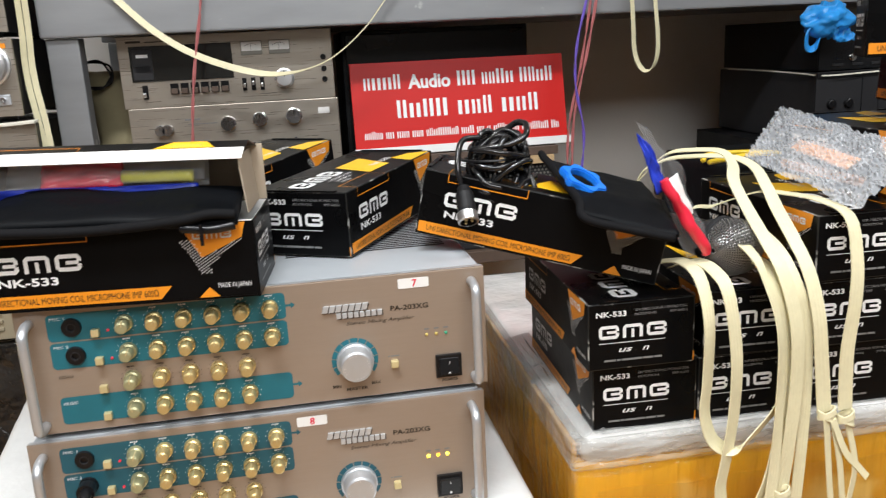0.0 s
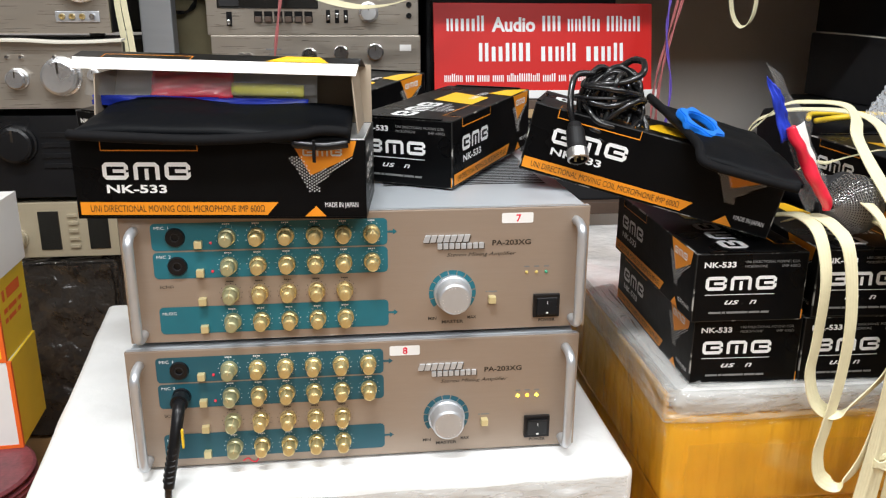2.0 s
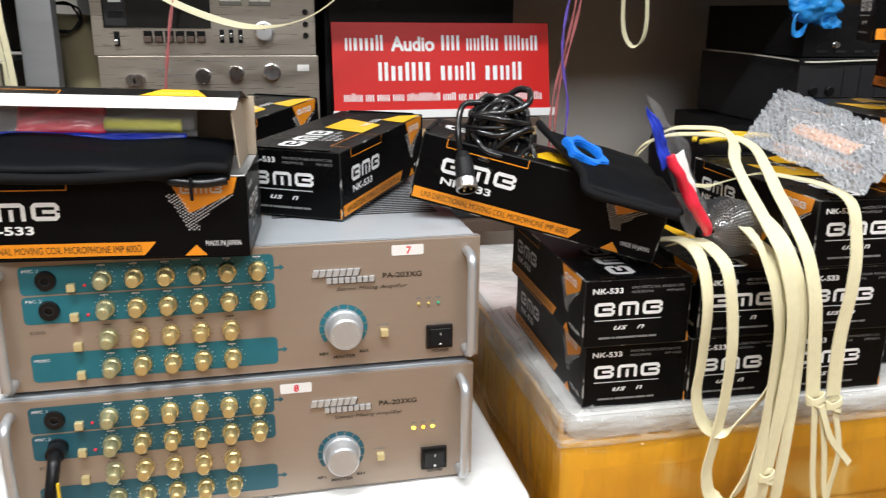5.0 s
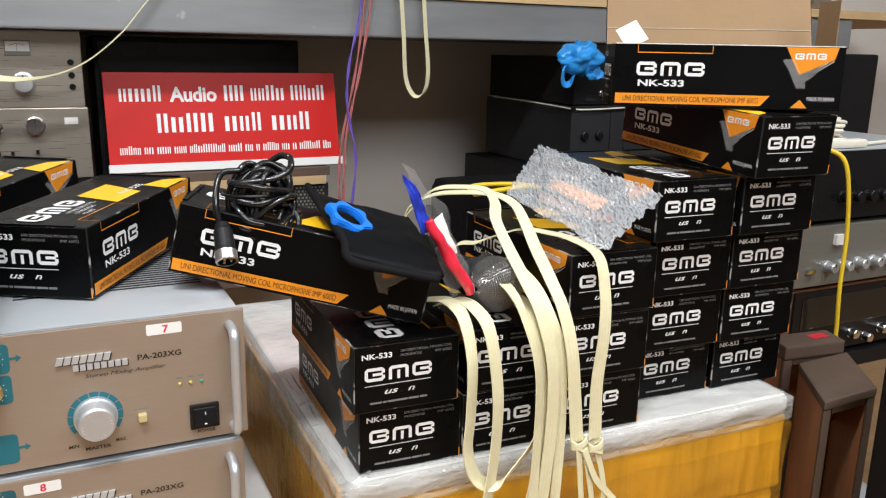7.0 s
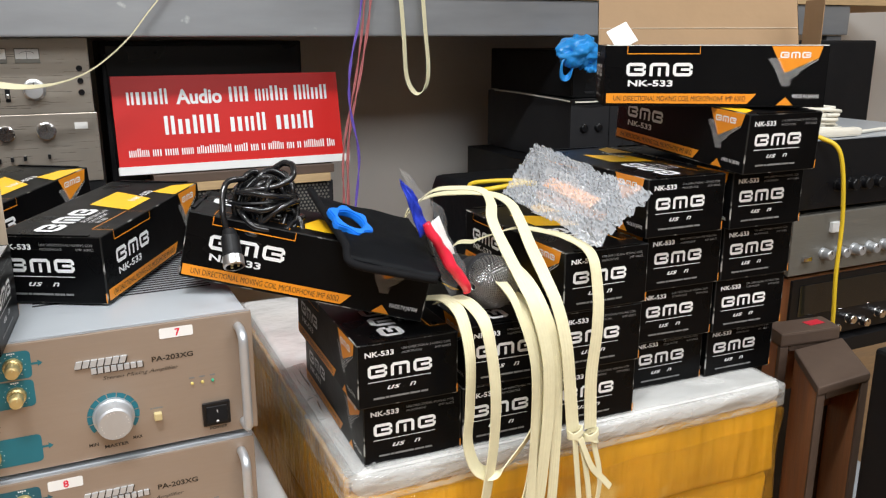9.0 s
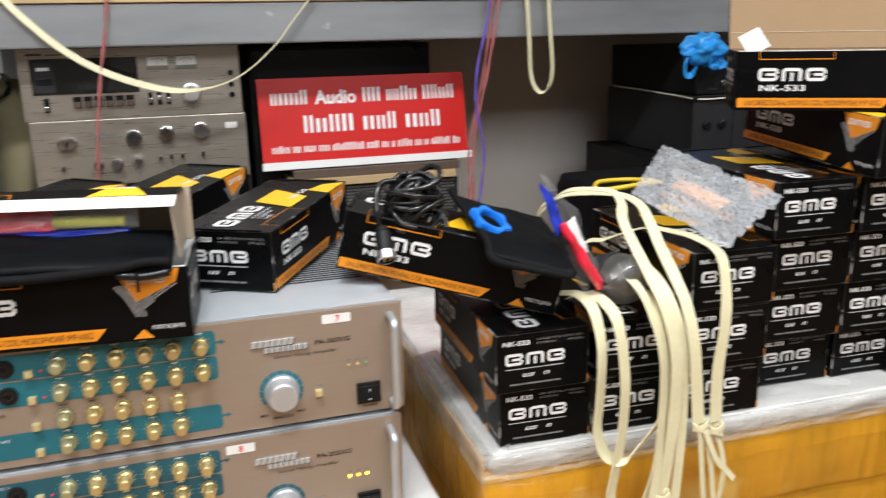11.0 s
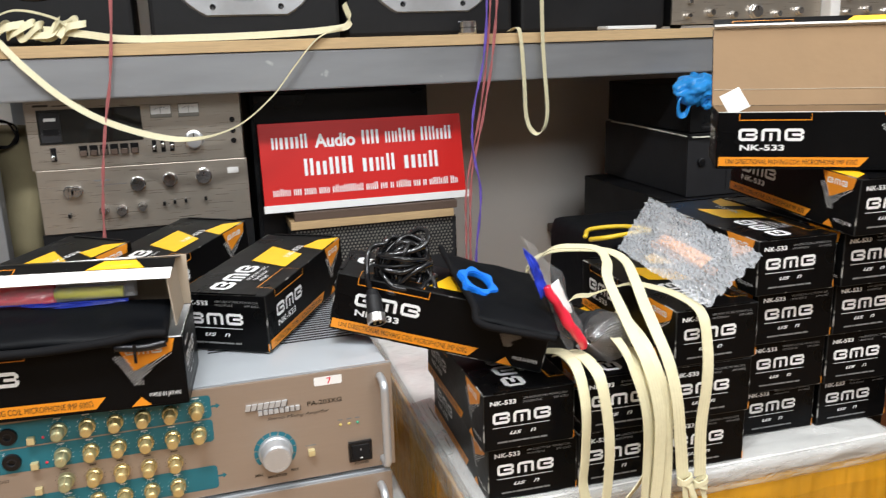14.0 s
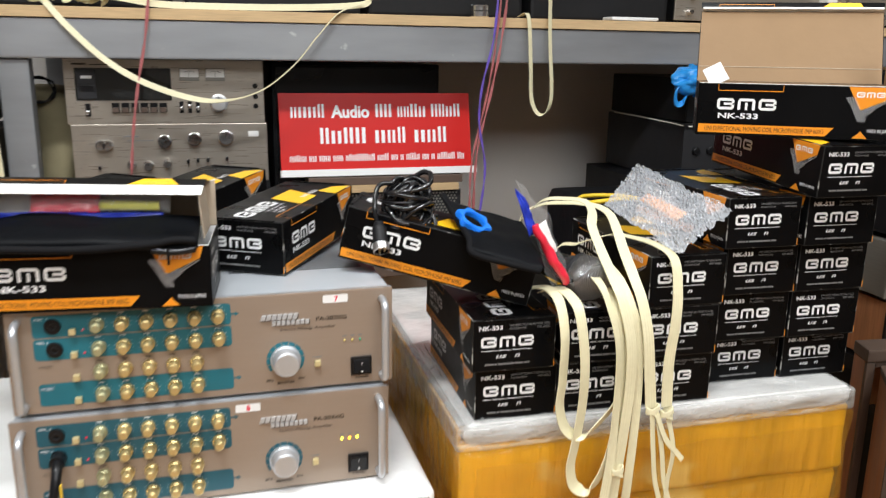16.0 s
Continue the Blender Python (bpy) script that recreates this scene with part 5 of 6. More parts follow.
tagged(part("yellow_lead", tube(bent([(1.50, 0.31, 0.878), (1.53, 0.292, 0.873), (1.555, 0.27, 0.845), (1.573, 0.265, 0.735), (1.571, 0.262, 0.62), (1.579, 0.262, 0.515), (1.58, 0.265, 0.40), (1.60, 0.27, 0.25)], 8), 0.0042, 8), "yellow_cable", smooth=True), "yellow audio lead hanging down in front of units", "cable")
tagged(part("back_unit", block(1.86, 2.2, 0.72, 1.1, 0.0, 1.04, 0.006), "black_metal"), "tall dark loudspeaker behind the stacked units", "loudspeaker")


def wooden_stand(x, y, across, back, w, d, h, t, label):
    """A small open stand; across and back are the directions of its front and side edges."""
    ob = thing("wooden_stand", pose(x, y, 0), label, "stand", "wooden stands")
    m = Matrix(((across[0], back[0], 0, 0), (across[1], back[1], 0, 0), (0, 0, 1, 0), (0, 0, 0, 1)))
    part("top_board", block(-0.002, w + 0.002, 0, d + 0.002, h - t, h, 0.004, None, m), "brown_paint", ob, "brown painted top")
    part("front_lip", block(0.02, w - 0.02, 0.006, 0.018, h - t - 0.012, h - t - 0.0005, 0.002, None, m), "brown_paint", ob)
    for k in (0.0, w - 0.016):
        part("side_panel", block(k, k + 0.016, 0.0125, d, 0, h - t - 0.0005, 0.002, None, m), "wood", ob, "reddish wood veneer side")
        part("edge_strip", block(k - 0.001, k + 0.017, 0.002, 0.012, 0, h - t - 0.0005, 0.003, None, m), "brown_paint", ob, "brown front edge")
    part("back_rail", block(0.0165, w - 0.0165, d - 0.016, d - 0.002, h - t - 0.10, h - t - 0.0005, 0.002, None, m), "wood", ob)
    return ob


wooden_stand(1.258, 0.020, (0.99, 0.05), (0.58, 0.81), 0.118, 0.155, 0.55, 0.014, "small wooden stand with a brown top beside the foam box")
rear = wooden_stand(1.338, 0.165, (0.98, -0.12), (0.3, 0.95), 0.12, 0.055, 0.572, 0.024, "brown topped wooden stand with a red mark on it")
part("red_mark", soft_block(0.075, 0.11, 0.010, 0.028, 0.5722, 0.5732, 0.0004, 0.0003, 60), "red_plastic", rear)
tagged(part("crumpled_rag", soft_block(1.72, 1.90, 0.28, 0.42, 0.0, 0.10, 0.04, 0.035, 14), "case_grey", smooth=True), "crumpled grey plastic rag on the floor", "rag")
bs = thing("black_speaker_box", pose(1.262, -0.256, 0), "black loudspeaker cabinet standing beside a wooden loudspeaker", "loudspeaker")
part("cabinet", block(0, 0.3, 0.008, 0.2, 0, 0.64, 0.006), "black_metal", bs)
part("grille_cloth", block(0.012, 0.288, 0, 0.0078, 0.012, 0.628, 0.003), "black_plastic", bs)
tagged(part("yellow_floor_lead", tube(bent([(1.60, 0.27, 0.25), (1.62, 0.30, 0.05), (1.70, 0.42, 0.006), (1.82, 0.50, 0.005), (1.95, 0.47, 0.005)], 8), 0.0042, 8), "yellow_cable", smooth=True), "yellow lead trailing over the wooden floor", "cable")

# ---- things on the cartons ----
MC = box_c.matrix_basis
MA = box_a.matrix_basis
pouch_c = thing("zip_pouch", pose(0, 0, 0), "black leatherette zip pouch lying on a tilted carton", "pouch", "zip pouches")


def on_c(u, v, z=0.0):
    return MC @ Vector((u - L / 2, v - W / 2, H + 0.006 + z))


part("pouch", slab([on_c(0.160, -0.056, 0.0), on_c(0.250, -0.050), on_c(0.224, 0.118, 0.004), on_c(0.108, 0.124, 0.006)], 0.010, 26, 34, 0.004, 3.2, 2.0, lambda u, v: -0.010 * max(0, 0.28 - v) / 0.28 + 0.004 * (1 - u) ** 4), "leather", pouch_c, smooth=True)
edge = [on_c(0.108, 0.124, 0.014), on_c(0.117, 0.09, 0.012), on_c(0.134, 0.03, 0.008), on_c(0.156, -0.035, 0.001), on_c(0.165, -0.058, -0.010), on_c(0.205, -0.056, -0.012), on_c(0.249, -0.052, -0.012)]
part("zip_edge", tube(bent(edge, 8), 0.0042, 8), "zip_cloth", pouch_c, "rolled zip edge", smooth=True)
ring_bm = bmesh.new()
pts = []
for k in range(48):
    a = 2 * math.pi * k / 48
    r = 0.0245 + 0.0028 * math.cos(6 * a)
    pts.append((r, a))
rings = []
for ri, z in ((1, 0.0), (1, 0.006), (0, 0.006), (0, 0.0)):
    rings.append([ring_bm.verts.new(((r if ri else 0.0155) * math.cos(a), (r if ri else 0.0155) * math.sin(a), z)) for r, a in pts])
for p, q in zip(rings, rings[1:] + rings[:1]):
    for k in range(48):
        ring_bm.faces.new((p[k], p[(k + 1) % 48], q[(k + 1) % 48], q[k]))
bmesh.ops.recalc_face_normals(ring_bm, faces=ring_bm.faces[:])
bmesh.ops.bevel(ring_bm, geom=[e for e in ring_bm.edges if e.calc_face_angle(0) > 1.0], offset=0.0012, segments=2, affect="EDGES")
tagged(part("anti_roll_ring", ring_bm, "blue_rubber", m=MC @ Matrix.Translation((0.156 - L / 2, 0.012 - W / 2, H + 0.0150)) @ Matrix.Rotation(radians(15), 4, "Y") @ Matrix.Rotation(radians(13), 4, "X") @ Matrix.Diagonal((0.93, 0.98, 1.3, 1))), "bright blue rubber six-lobed microphone ring on a pouch", "microphone ring")

# coiled cable with its plug
coil_ob = thing("coiled_cable", pose(0.462, 0.068, 0.854), "bundle of glossy black microphone cable with a metal plug", "cable")
rc = random.Random(12)
for k in range(8):
    yaw, lean, rx, rz = rc.uniform(-50, 50), rc.uniform(-25, 15), rc.uniform(0.016, 0.028), rc.uniform(0.032, 0.044)
    off = Vector((rc.uniform(-0.008, 0.010), rc.uniform(-0.012, 0.012), rc.uniform(-0.004, 0.004)))
    t = pose(0, 0, 0, lean, rc.uniform(-30, 30), yaw)
    c = [t @ Vector((rx * math.cos(a) * rc.uniform(0.8, 1.1), 0.008 * math.sin(2 * a + k), rz * math.sin(a) * rc.uniform(0.85, 1.05))) + off + Vector((0.006, -0.002, 0.028)) for a in [i * 2 * math.pi / 9 for i in range(9)]]
    part("cable_turn", tube(bent(c + [c[0], c[1]], 6), 0.0033, 8), "black_cable", coil_ob, smooth=True)
for k in range(8):
    rx, ry, z = rc.uniform(0.024, 0.036), rc.uniform(0.018, 0.026), 0.004 + 0.008 * k
    t = pose(0, 0, 0, rc.uniform(8, 38), rc.uniform(-32, 32), rc.uniform(-20, 20))
    c = [t @ Vector((rx * math.cos(a) * rc.uniform(0.85, 1.1), ry * math.sin(a) * rc.uniform(0.85, 1.1), 0.005 * math.sin(2 * a + k))) + Vector((0.006 + rc.uniform(-0.005, 0.005), -0.004, z)) for a in [i * 2 * math.pi / 9 for i in range(9)]]
    part("cable_turn", tube(bent(c + [c[0], c[1]], 6), 0.0033, 8), "black_cable", coil_ob, smooth=True)
part("cable_tie", tube(bent([(0.034 * math.cos(a), 0.022 * math.sin(a), 0.040) for a in [i * 2 * math.pi / 8 for i in range(9)]], 5), 0.0014, 6), "black_plastic", coil_ob)
part("cable_tail", tube(bent([(-0.015, 0.0, 0.062), (-0.036, -0.008, 0.060), (-0.044, -0.022, 0.036), (-0.041, -0.027, 0.012)], 8), 0.0031, 8), "black_cable", coil_ob, smooth=True)
PL = Matrix.Translation((-0.040, -0.030, 0.010)) @ Vector((-0.002, -0.030, -0.036)).to_track_quat("Z", "Y").to_matrix().to_4x4() @ Matrix.Diagonal((1.05, 1.05, 0.66, 1))
plug = part("plug", lathe([(0, -0.012), (0.006, -0.012), (0.0075, -0.002), (0.0085, 0.0), (0.0088, 0.028), (0.0092, 0.030), (0.0092, 0.046), (0.0075, 0.0475), (0.0072, 0.040), (0, 0.040)], 28, m=PL), "black_metal", coil_ob, "metal cable plug", smooth=False)
part("chrome_collar", lathe([(0.0092, 0.032), (0.0098, 0.033), (0.0098, 0.047), (0.0082, 0.0485), (0.0078, 0.042)], 28, m=PL), "dark_chrome", plug)
for k in range(3):
    a = k * 2.1
    part("pin", lathe([(0.0012, 0.040), (0.0012, 0.047), (0, 0.0475)], 8, m=PL @ Matrix.Translation((0.0038 * math.cos(a), 0.0038 * math.sin(a), 0))), "brass", plug)

# microphone
mic_m = Matrix.Translation((0.6895, -0.006, 0.7960)) @ Vector((-0.035, 0.10, 0.004)).to_track_quat("Z", "Y").to_matrix().to_4x4()
mic_m = mic_m @ Matrix.Scale(1.05, 4)
mic = thing("microphone", mic_m, "black handheld microphone with a dark metal mesh head", "microphone")
part("inner_foam", lathe([(0.0, -0.0258), (0.013, -0.0222), (0.0222, -0.0130), (0.0258, 0.0), (0.0245, 0.010), (0.0200, 0.0180)], 28), "black_plastic", mic, smooth=True)
weave = bmesh.new()
R = 0.0268
def weave_line(points, over):
    """A wire of the mesh head, left out where the band covers it."""
    run = []
    for i, p in enumerate(points + [None]):
        if p is not None and p.z < 0.0165:
            run.append(p * (1 + 0.030 * ((i + over) % 2)))
            continue
        if len(run) > 2:
            tube(run, 0.00058, 4, weave)
        run = []


for k in range(38):
    th = math.pi * (k + 0.7) / 39
    z, r = -R * math.cos(th), R * math.sin(th)
    weave_line([Vector((z, r * math.cos(a), r * math.sin(a))) for a in [j * 2 * math.pi / 52 for j in range(53)]], k % 2)
for k in range(52):
    ph = 2 * math.pi * k / 52
    weave_line([Vector((-R * math.cos(th), R * math.sin(th) * math.cos(ph), R * math.sin(th) * math.sin(ph))) for th in [0.12 + j * 0.0785 for j in range(38)]], (k + 1) % 2)
tagged(part("mesh_head", weave, "dark_chrome", mic, "woven dark metal mesh"), kind="stuff")
part("head_band", lathe([(0.0255, 0.012), (0.0272, 0.013), (0.0272, 0.017), (0.0255, 0.018)], 36), "grey_metal", mic)
part("collar", lathe([(0.0215, 0.018), (0.0225, 0.021), (0.0205, 0.032), (0.0190, 0.034)], 36), "grey_metal", mic)
part("body", lathe([(0.0190, 0.034), (0.0185, 0.045), (0.0150, 0.13), (0.0125, 0.160), (0.0, 0.161)], 28), "black_plastic", mic, smooth=True)

# sachet standing between pouch and microphone
sachet = thing("plastic_sachet", pose(0, 0, 0), "clear plastic sachet with blue print and a red piece inside", "sachet")
part("film", slab([(0.626, -0.036, 0.796), (0.650, -0.024, 0.811), (0.622, -0.020, 0.886), (0.573, -0.030, 0.934)], 0.003, 20, 36, 0.007, 4.5, 1.7), "thin_film", sachet, "crinkled clear film", smooth=True)
part("blue_print", slab([(0.592, -0.035, 0.862), (0.605, -0.033, 0.866), (0.587, -0.034, 0.908), (0.573, -0.032, 0.922)], 0.0016, 10, 20, 0.005, 4.0, 3.1), "blue_print", sachet, "deep blue printed strip", smooth=True)
part("paper_insert", slab([(0.616, -0.033, 0.838), (0.635, -0.027, 0.839), (0.617, -0.025, 0.880), (0.603, -0.031, 0.872)], 0.001, 8, 12, 0.003, 3.0, 5.2), "white_card", sachet, "white paper insert", smooth=True)
piece = tube(bent([(0.598, -0.038, 0.876), (0.604, -0.040, 0.864), (0.618, -0.042, 0.842), (0.630, -0.043, 0.822), (0.640, -0.041, 0.806), (0.641, -0.040, 0.801)], 8), lambda t: 0.0022 + 0.0034 * math.sin(min(1.0, 0.25 + 0.85 * t) * 2.6), 14)
for v in piece.verts:
    v.co += noise.noise_vector(v.co * 60) * 0.0030
part("red_piece", piece, "red_plastic", sachet, "red plastic piece in the sachet", smooth=True)

# pouch and sachet inside the opened carton
pouch_a = thing("zip_pouch", pose(0, 0, 0), "black leatherette zip pouch bulging out of an open carton", "pouch", "zip pouches")


def in_a(u, v, z):
    return MA @ Vector((u - L / 2, v - W / 2, z))


part("pouch", slab([in_a(0.004, -0.010, H + 0.004), in_a(0.238, -0.010, H + 0.004), in_a(0.235, 0.060, H + 0.022), in_a(0.020, 0.060, H + 0.022)], 0.014, 34, 16, 0.004, 3.0, 5.0, lambda u, v: 0.003 * math.sin(u * 5)), "leather", pouch_a, smooth=True)
part("zip_edge", tube(bent([in_a(0.004, -0.011, H + 0.006), in_a(0.05, -0.013, H + 0.004), in_a(0.12, -0.013, H + 0.002), in_a(0.19, -0.013, H + 0.006), in_a(0.215, -0.013, H + 0.010), in_a(0.237, -0.010, H + 0.008)], 8), 0.0045, 8), "zip_cloth", pouch_a, "rolled zip edge", smooth=True)
part("zip_edge", tube(bent([in_a(0.19, -0.012, H - 0.001), in_a(0.215, -0.013, H - 0.003), in_a(0.236, -0.010, H - 0.001)], 8), 0.004, 8), "black_plastic", pouch_a, smooth=True)
puller = part("zip_puller", block(0.2070, 0.2100, -0.0190, -0.0176, H - 0.016, H + 0.003, 0.0006, None, MA @ Matrix.Translation((-L / 2, -W / 2, 0))), "black_plastic", pouch_a)
sachet_a = thing("plastic_sachet", pose(0, 0, 0), "clear sachet with blue, red and yellow contents inside an open carton", "sachet")
part("film", slab([in_a(0.002, 0.040, H + 0.033), in_a(0.205, 0.040, H + 0.033), in_a(0.205, 0.048, H + 0.064), in_a(0.002, 0.048, H + 0.062)], 0.004, 44, 16, 0.007, 7, 8.0), "thin_film", sachet_a, "crinkled clear film", smooth=True)
part("blue_print", slab([in_a(0.004, 0.048, H + 0.024), in_a(0.196, 0.048, H + 0.022), in_a(0.196, 0.052, H + 0.028), in_a(0.004, 0.052, H + 0.032)], 0.004, 30, 6, 0.006, 5, 9.0), "blue_print", sachet_a, smooth=True)
part("red_piece", slab([in_a(0.055, 0.054, H + 0.028), in_a(0.128, 0.054, H + 0.028), in_a(0.128, 0.064, H + 0.052), in_a(0.055, 0.064, H + 0.052)], 0.009, 20, 12, 0.005, 4, 3.0), "red_plastic", sachet_a, smooth=True)
part("yellow_piece", tube(bent([in_a(0.128, 0.056, H + 0.037), in_a(0.16, 0.055, H + 0.036), in_a(0.192, 0.054, H + 0.035)], 6), 0.006, 12), "yellow_plastic", sachet_a, smooth=True)
part("paper_insert", slab([in_a(0.006, 0.080, H + 0.022), in_a(0.20, 0.080, H + 0.022), in_a(0.20, 0.094, H + 0.060), in_a(0.006, 0.094, H + 0.060)], 0.002, 10, 6, 0.001, 4, 3.0), "white_card", sachet_a, smooth=True)

# flaps of the empty carton
MG = box_g.matrix_basis
part("dust_flap", block(L / 2 - 0.0016, L / 2 - 0.0006, -W / 2 + 0.03, W / 2 - 0.012, H, H + 0.052, 0.0004), "brown_card", box_g, "bare brown dust flap standing up")
part("dust_flap", block(-0.026, 0.0, -0.020, 0.020, 0, 0.0012, 0.0003, None, Matrix.Translation((-L / 2 + 0.034, -W / 2 + 0.040, H + 0.016)) @ Matrix.Rotation(radians(-28), 4, "Y") @ Matrix.Rotation(radians(38), 4, "X")), "white_card", box_g, "small white inner flap")

# bubble wrap
wrap = thing("bubble_wrap", pose(0, 0, 0), "clear bubble wrap bag with an orange packet inside, on cartons", "bubble wrap")
qa, qb, qc, qd = Vector((0.783, -0.066, 0.8375)), Vector((0.866, -0.050, 0.886)), Vector((0.861, 0.190, 0.913)), Vector((0.768, 0.112, 0.866))
bw = bmesh.new()
nx, ny = 150, 230
wn = (qb - qa).cross(qd - qa).normalized()
grid = []
for j in range(ny + 1):
    for i in range(nx + 1):
        u, v = i / nx, j / ny
        p = (qa * (1 - u) + qb * u) * (1 - v) + (qd * (1 - u) + qc * u) * v
        x, y = u * 20 + 0.5 * noise.noise(Vector((u * 6, v * 6, 1))), v * 33 + 0.6 * noise.noise(Vector((u * 6, v * 6, 3)))
        ds, cells = noise.voronoi(Vector((x, y, 0.5)) * 1.1)
        dome = max(0.0, 1 - (ds[0] / 0.50) ** 2) ** 0.5
        fold = 0.006 * noise.noise(Vector((u * 3, v * 4, 2))) + 0.004 * math.sin(math.pi * u) * math.sin(math.pi * v)
        crush = 0.35 + 0.9 * abs(math.sin(cells[0].x * 12.9 + cells[0].y * 78.2))
        ex = 0.006 * noise.noise(Vector((u * 9, v * 9, 4)))
        grid.append(bw.verts.new(p + wn * (fold + 0.0040 * dome * crush) + (qb - qa).normalized() * ex + (qd - qa).normalized() * ex))
for j in range(ny):
    for i in range(nx):
        k = j * (nx + 1) + i
        bw.faces.new((grid[k], grid[k + 1], grid[k + nx + 2], grid[k + nx + 1]))
tagged(part("bubble_sheet", bw, "bubble_film", wrap, "shiny clear bubble film", smooth=True), kind="stuff")
part("inner_packet", slab([(0.806, 0.0, 0.8485), (0.846, 0.0, 0.873), (0.842, 0.10, 0.882), (0.802, 0.085, 0.862)], 0.004, 12, 12, 0.002, 4, 6.0), "clear_film", wrap, "inner layer of clear film", smooth=True)
part("orange_label", slab([(0.818, 0.0, 0.864), (0.834, 0.0, 0.874), (0.830, 0.10, 0.884), (0.814, 0.095, 0.876)], 0.003, 8, 10, 0.001, 4, 6.0), "pale_orange", wrap, smooth=True)

# ---- straps ----
def strap(points, across, width=0.0155, name="strap", parent=None):
    return part(name, ribbon(bent(points, 9), width, 0.0011, across), "strap", parent)


hang = thing("strap_bundle", pose(0, 0, 0), "bundle of cream flat woven straps hanging over the cartons", "strap bundle")
YB = -0.080
strap([(0.606, 0.03, 0.775), (0.617, 0.0, 0.786), (0.624, -0.03, 0.792), (0.626, -0.060, 0.783), (0.626, YB, 0.747), (0.626, YB, 0.689), (0.624, YB, 0.653), (0.634, YB - 0.002, 0.623), (0.657, YB - 0.002, 0.613), (0.684, YB, 0.631), (0.705, YB, 0.66), (0.710, YB + 0.004, 0.70), (0.706, -0.066, 0.745)], lambda t: (1.0, 0.5, 0.12), parent=hang)
strap([(0.628, 0.0, 0.780), (0.636, -0.030, 0.792), (0.643, -0.055, 0.788), (0.646, -0.078, 0.770), (0.652, YB - 0.006, 0.71), (0.651, YB - 0.006, 0.65), (0.644, YB - 0.006, 0.600), (0.640, YB - 0.006, 0.572), (0.647, YB - 0.006, 0.546), (0.668, YB - 0.006, 0.538), (0.688, YB - 0.005, 0.566), (0.700, YB - 0.003, 0.61), (0.706, YB - 0.002, 0.673), (0.703, YB, 0.734), (0.700, -0.070, 0.770), (0.702, -0.045, 0.784), (0.704, -0.01, 0.784), (0.700, 0.04, 0.775)], lambda t: (1.0, 0.45, 0.10), 0.0165, parent=hang)
strap([(0.655, 0.14, 0.770), (0.646, 0.132, 0.836), (0.654, 0.120, 0.859), (0.668, 0.10, 0.880), (0.692, 0.085, 0.884), (0.713, 0.065, 0.883), (0.718, 0.05, 0.871), (0.709, 0.03, 0.856), (0.707, 0.0, 0.834), (0.703, -0.045, 0.808), (0.705, -0.072, 0.783), (0.714, YB - 0.004, 0.733), (0.717, YB - 0.004, 0.672), (0.712, YB - 0.004, 0.603), (0.704, YB - 0.004, 0.53), (0.698, YB - 0.004, 0.44)], lambda t: (0.5 + 0.5 * t, 0.8 - 0.8 * t, 0.1), parent=hang)
strap([(0.660, 0.15, 0.770), (0.652, 0.142, 0.845), (0.674, 0.125, 0.868), (0.706, 0.11, 0.873), (0.740, 0.09, 0.872), (0.752, 0.065, 0.864), (0.749, 0.035, 0.848), (0.741, 0.0, 0.830), (0.732, -0.045, 0.808), (0.733, -0.070, 0.782), (0.738, YB - 0.002, 0.742), (0.744, YB - 0.003, 0.692), (0.750, YB - 0.003, 0.640)], lambda t: (0.5 + 0.5 * t, 0.8 - 0.8 * t, 0.1), parent=hang)
strap([(0.668, 0.08, 0.800), (0.683, 0.070, 0.821), (0.708, 0.070, 0.823), (0.728, 0.060, 0.831), (0.750, 0.045, 0.8395), (0.766, 0.02, 0.8400), (0.776, -0.02, 0.8395), (0.781, -0.058, 0.830), (0.779, YB + 0.004, 0.795), (0.775, YB - 0.004, 0.755), (0.770, YB - 0.004, 0.70), (0.772, YB - 0.004, 0.640)], lambda t: (0.6 + 0.4 * t, 0.7 - 0.7 * t, 0.0), parent=hang)
strap([(0.690, 0.03, 0.812), (0.686, -0.045, 0.800), (0.687, -0.074, 0.776), (0.694, YB - 0.009, 0.73), (0.697, YB - 0.009, 0.66), (0.695, YB - 0.009, 0.59), (0.688, YB - 0.009, 0.52), (0.680, YB - 0.009, 0.44)], lambda t: (1, 0.35 + 0.5 * math.sin(t * 5), 0.1), 0.0125, parent=hang)
strap([(0.720, 0.02, 0.815), (0.716, -0.040, 0.803), (0.718, -0.070, 0.778), (0.729, YB + 0.003, 0.735), (0.733, YB + 0.003, 0.66), (0.730, YB + 0.002, 0.58), (0.725, YB + 0.002, 0.50), (0.719, YB + 0.002, 0.43)], lambda t: (1, 0.3 - 0.6 * t, 0.1), 0.0115, parent=hang)


def knot(x, y, z, r):
    """A small overhand knot pulled tight: two bands wrapped across each other."""
    bm = bmesh.new()
    for tilt, h in ((0.45, 0.25), (-0.55, -0.3)):
        line = [(x + 1.15 * r * math.cos(a), y + 0.75 * r * math.sin(a), z + h * r + tilt * r * math.cos(a)) for a in [k * 2 * math.pi / 8 for k in range(9)]]
        ribbon(bent(line, 4), 0.85 * r, 0.0014, lambda t: (0.25 * math.sin(t * 6), 0.1, 1), bm)
    part("knot", bm, "strap", hang, smooth=True)


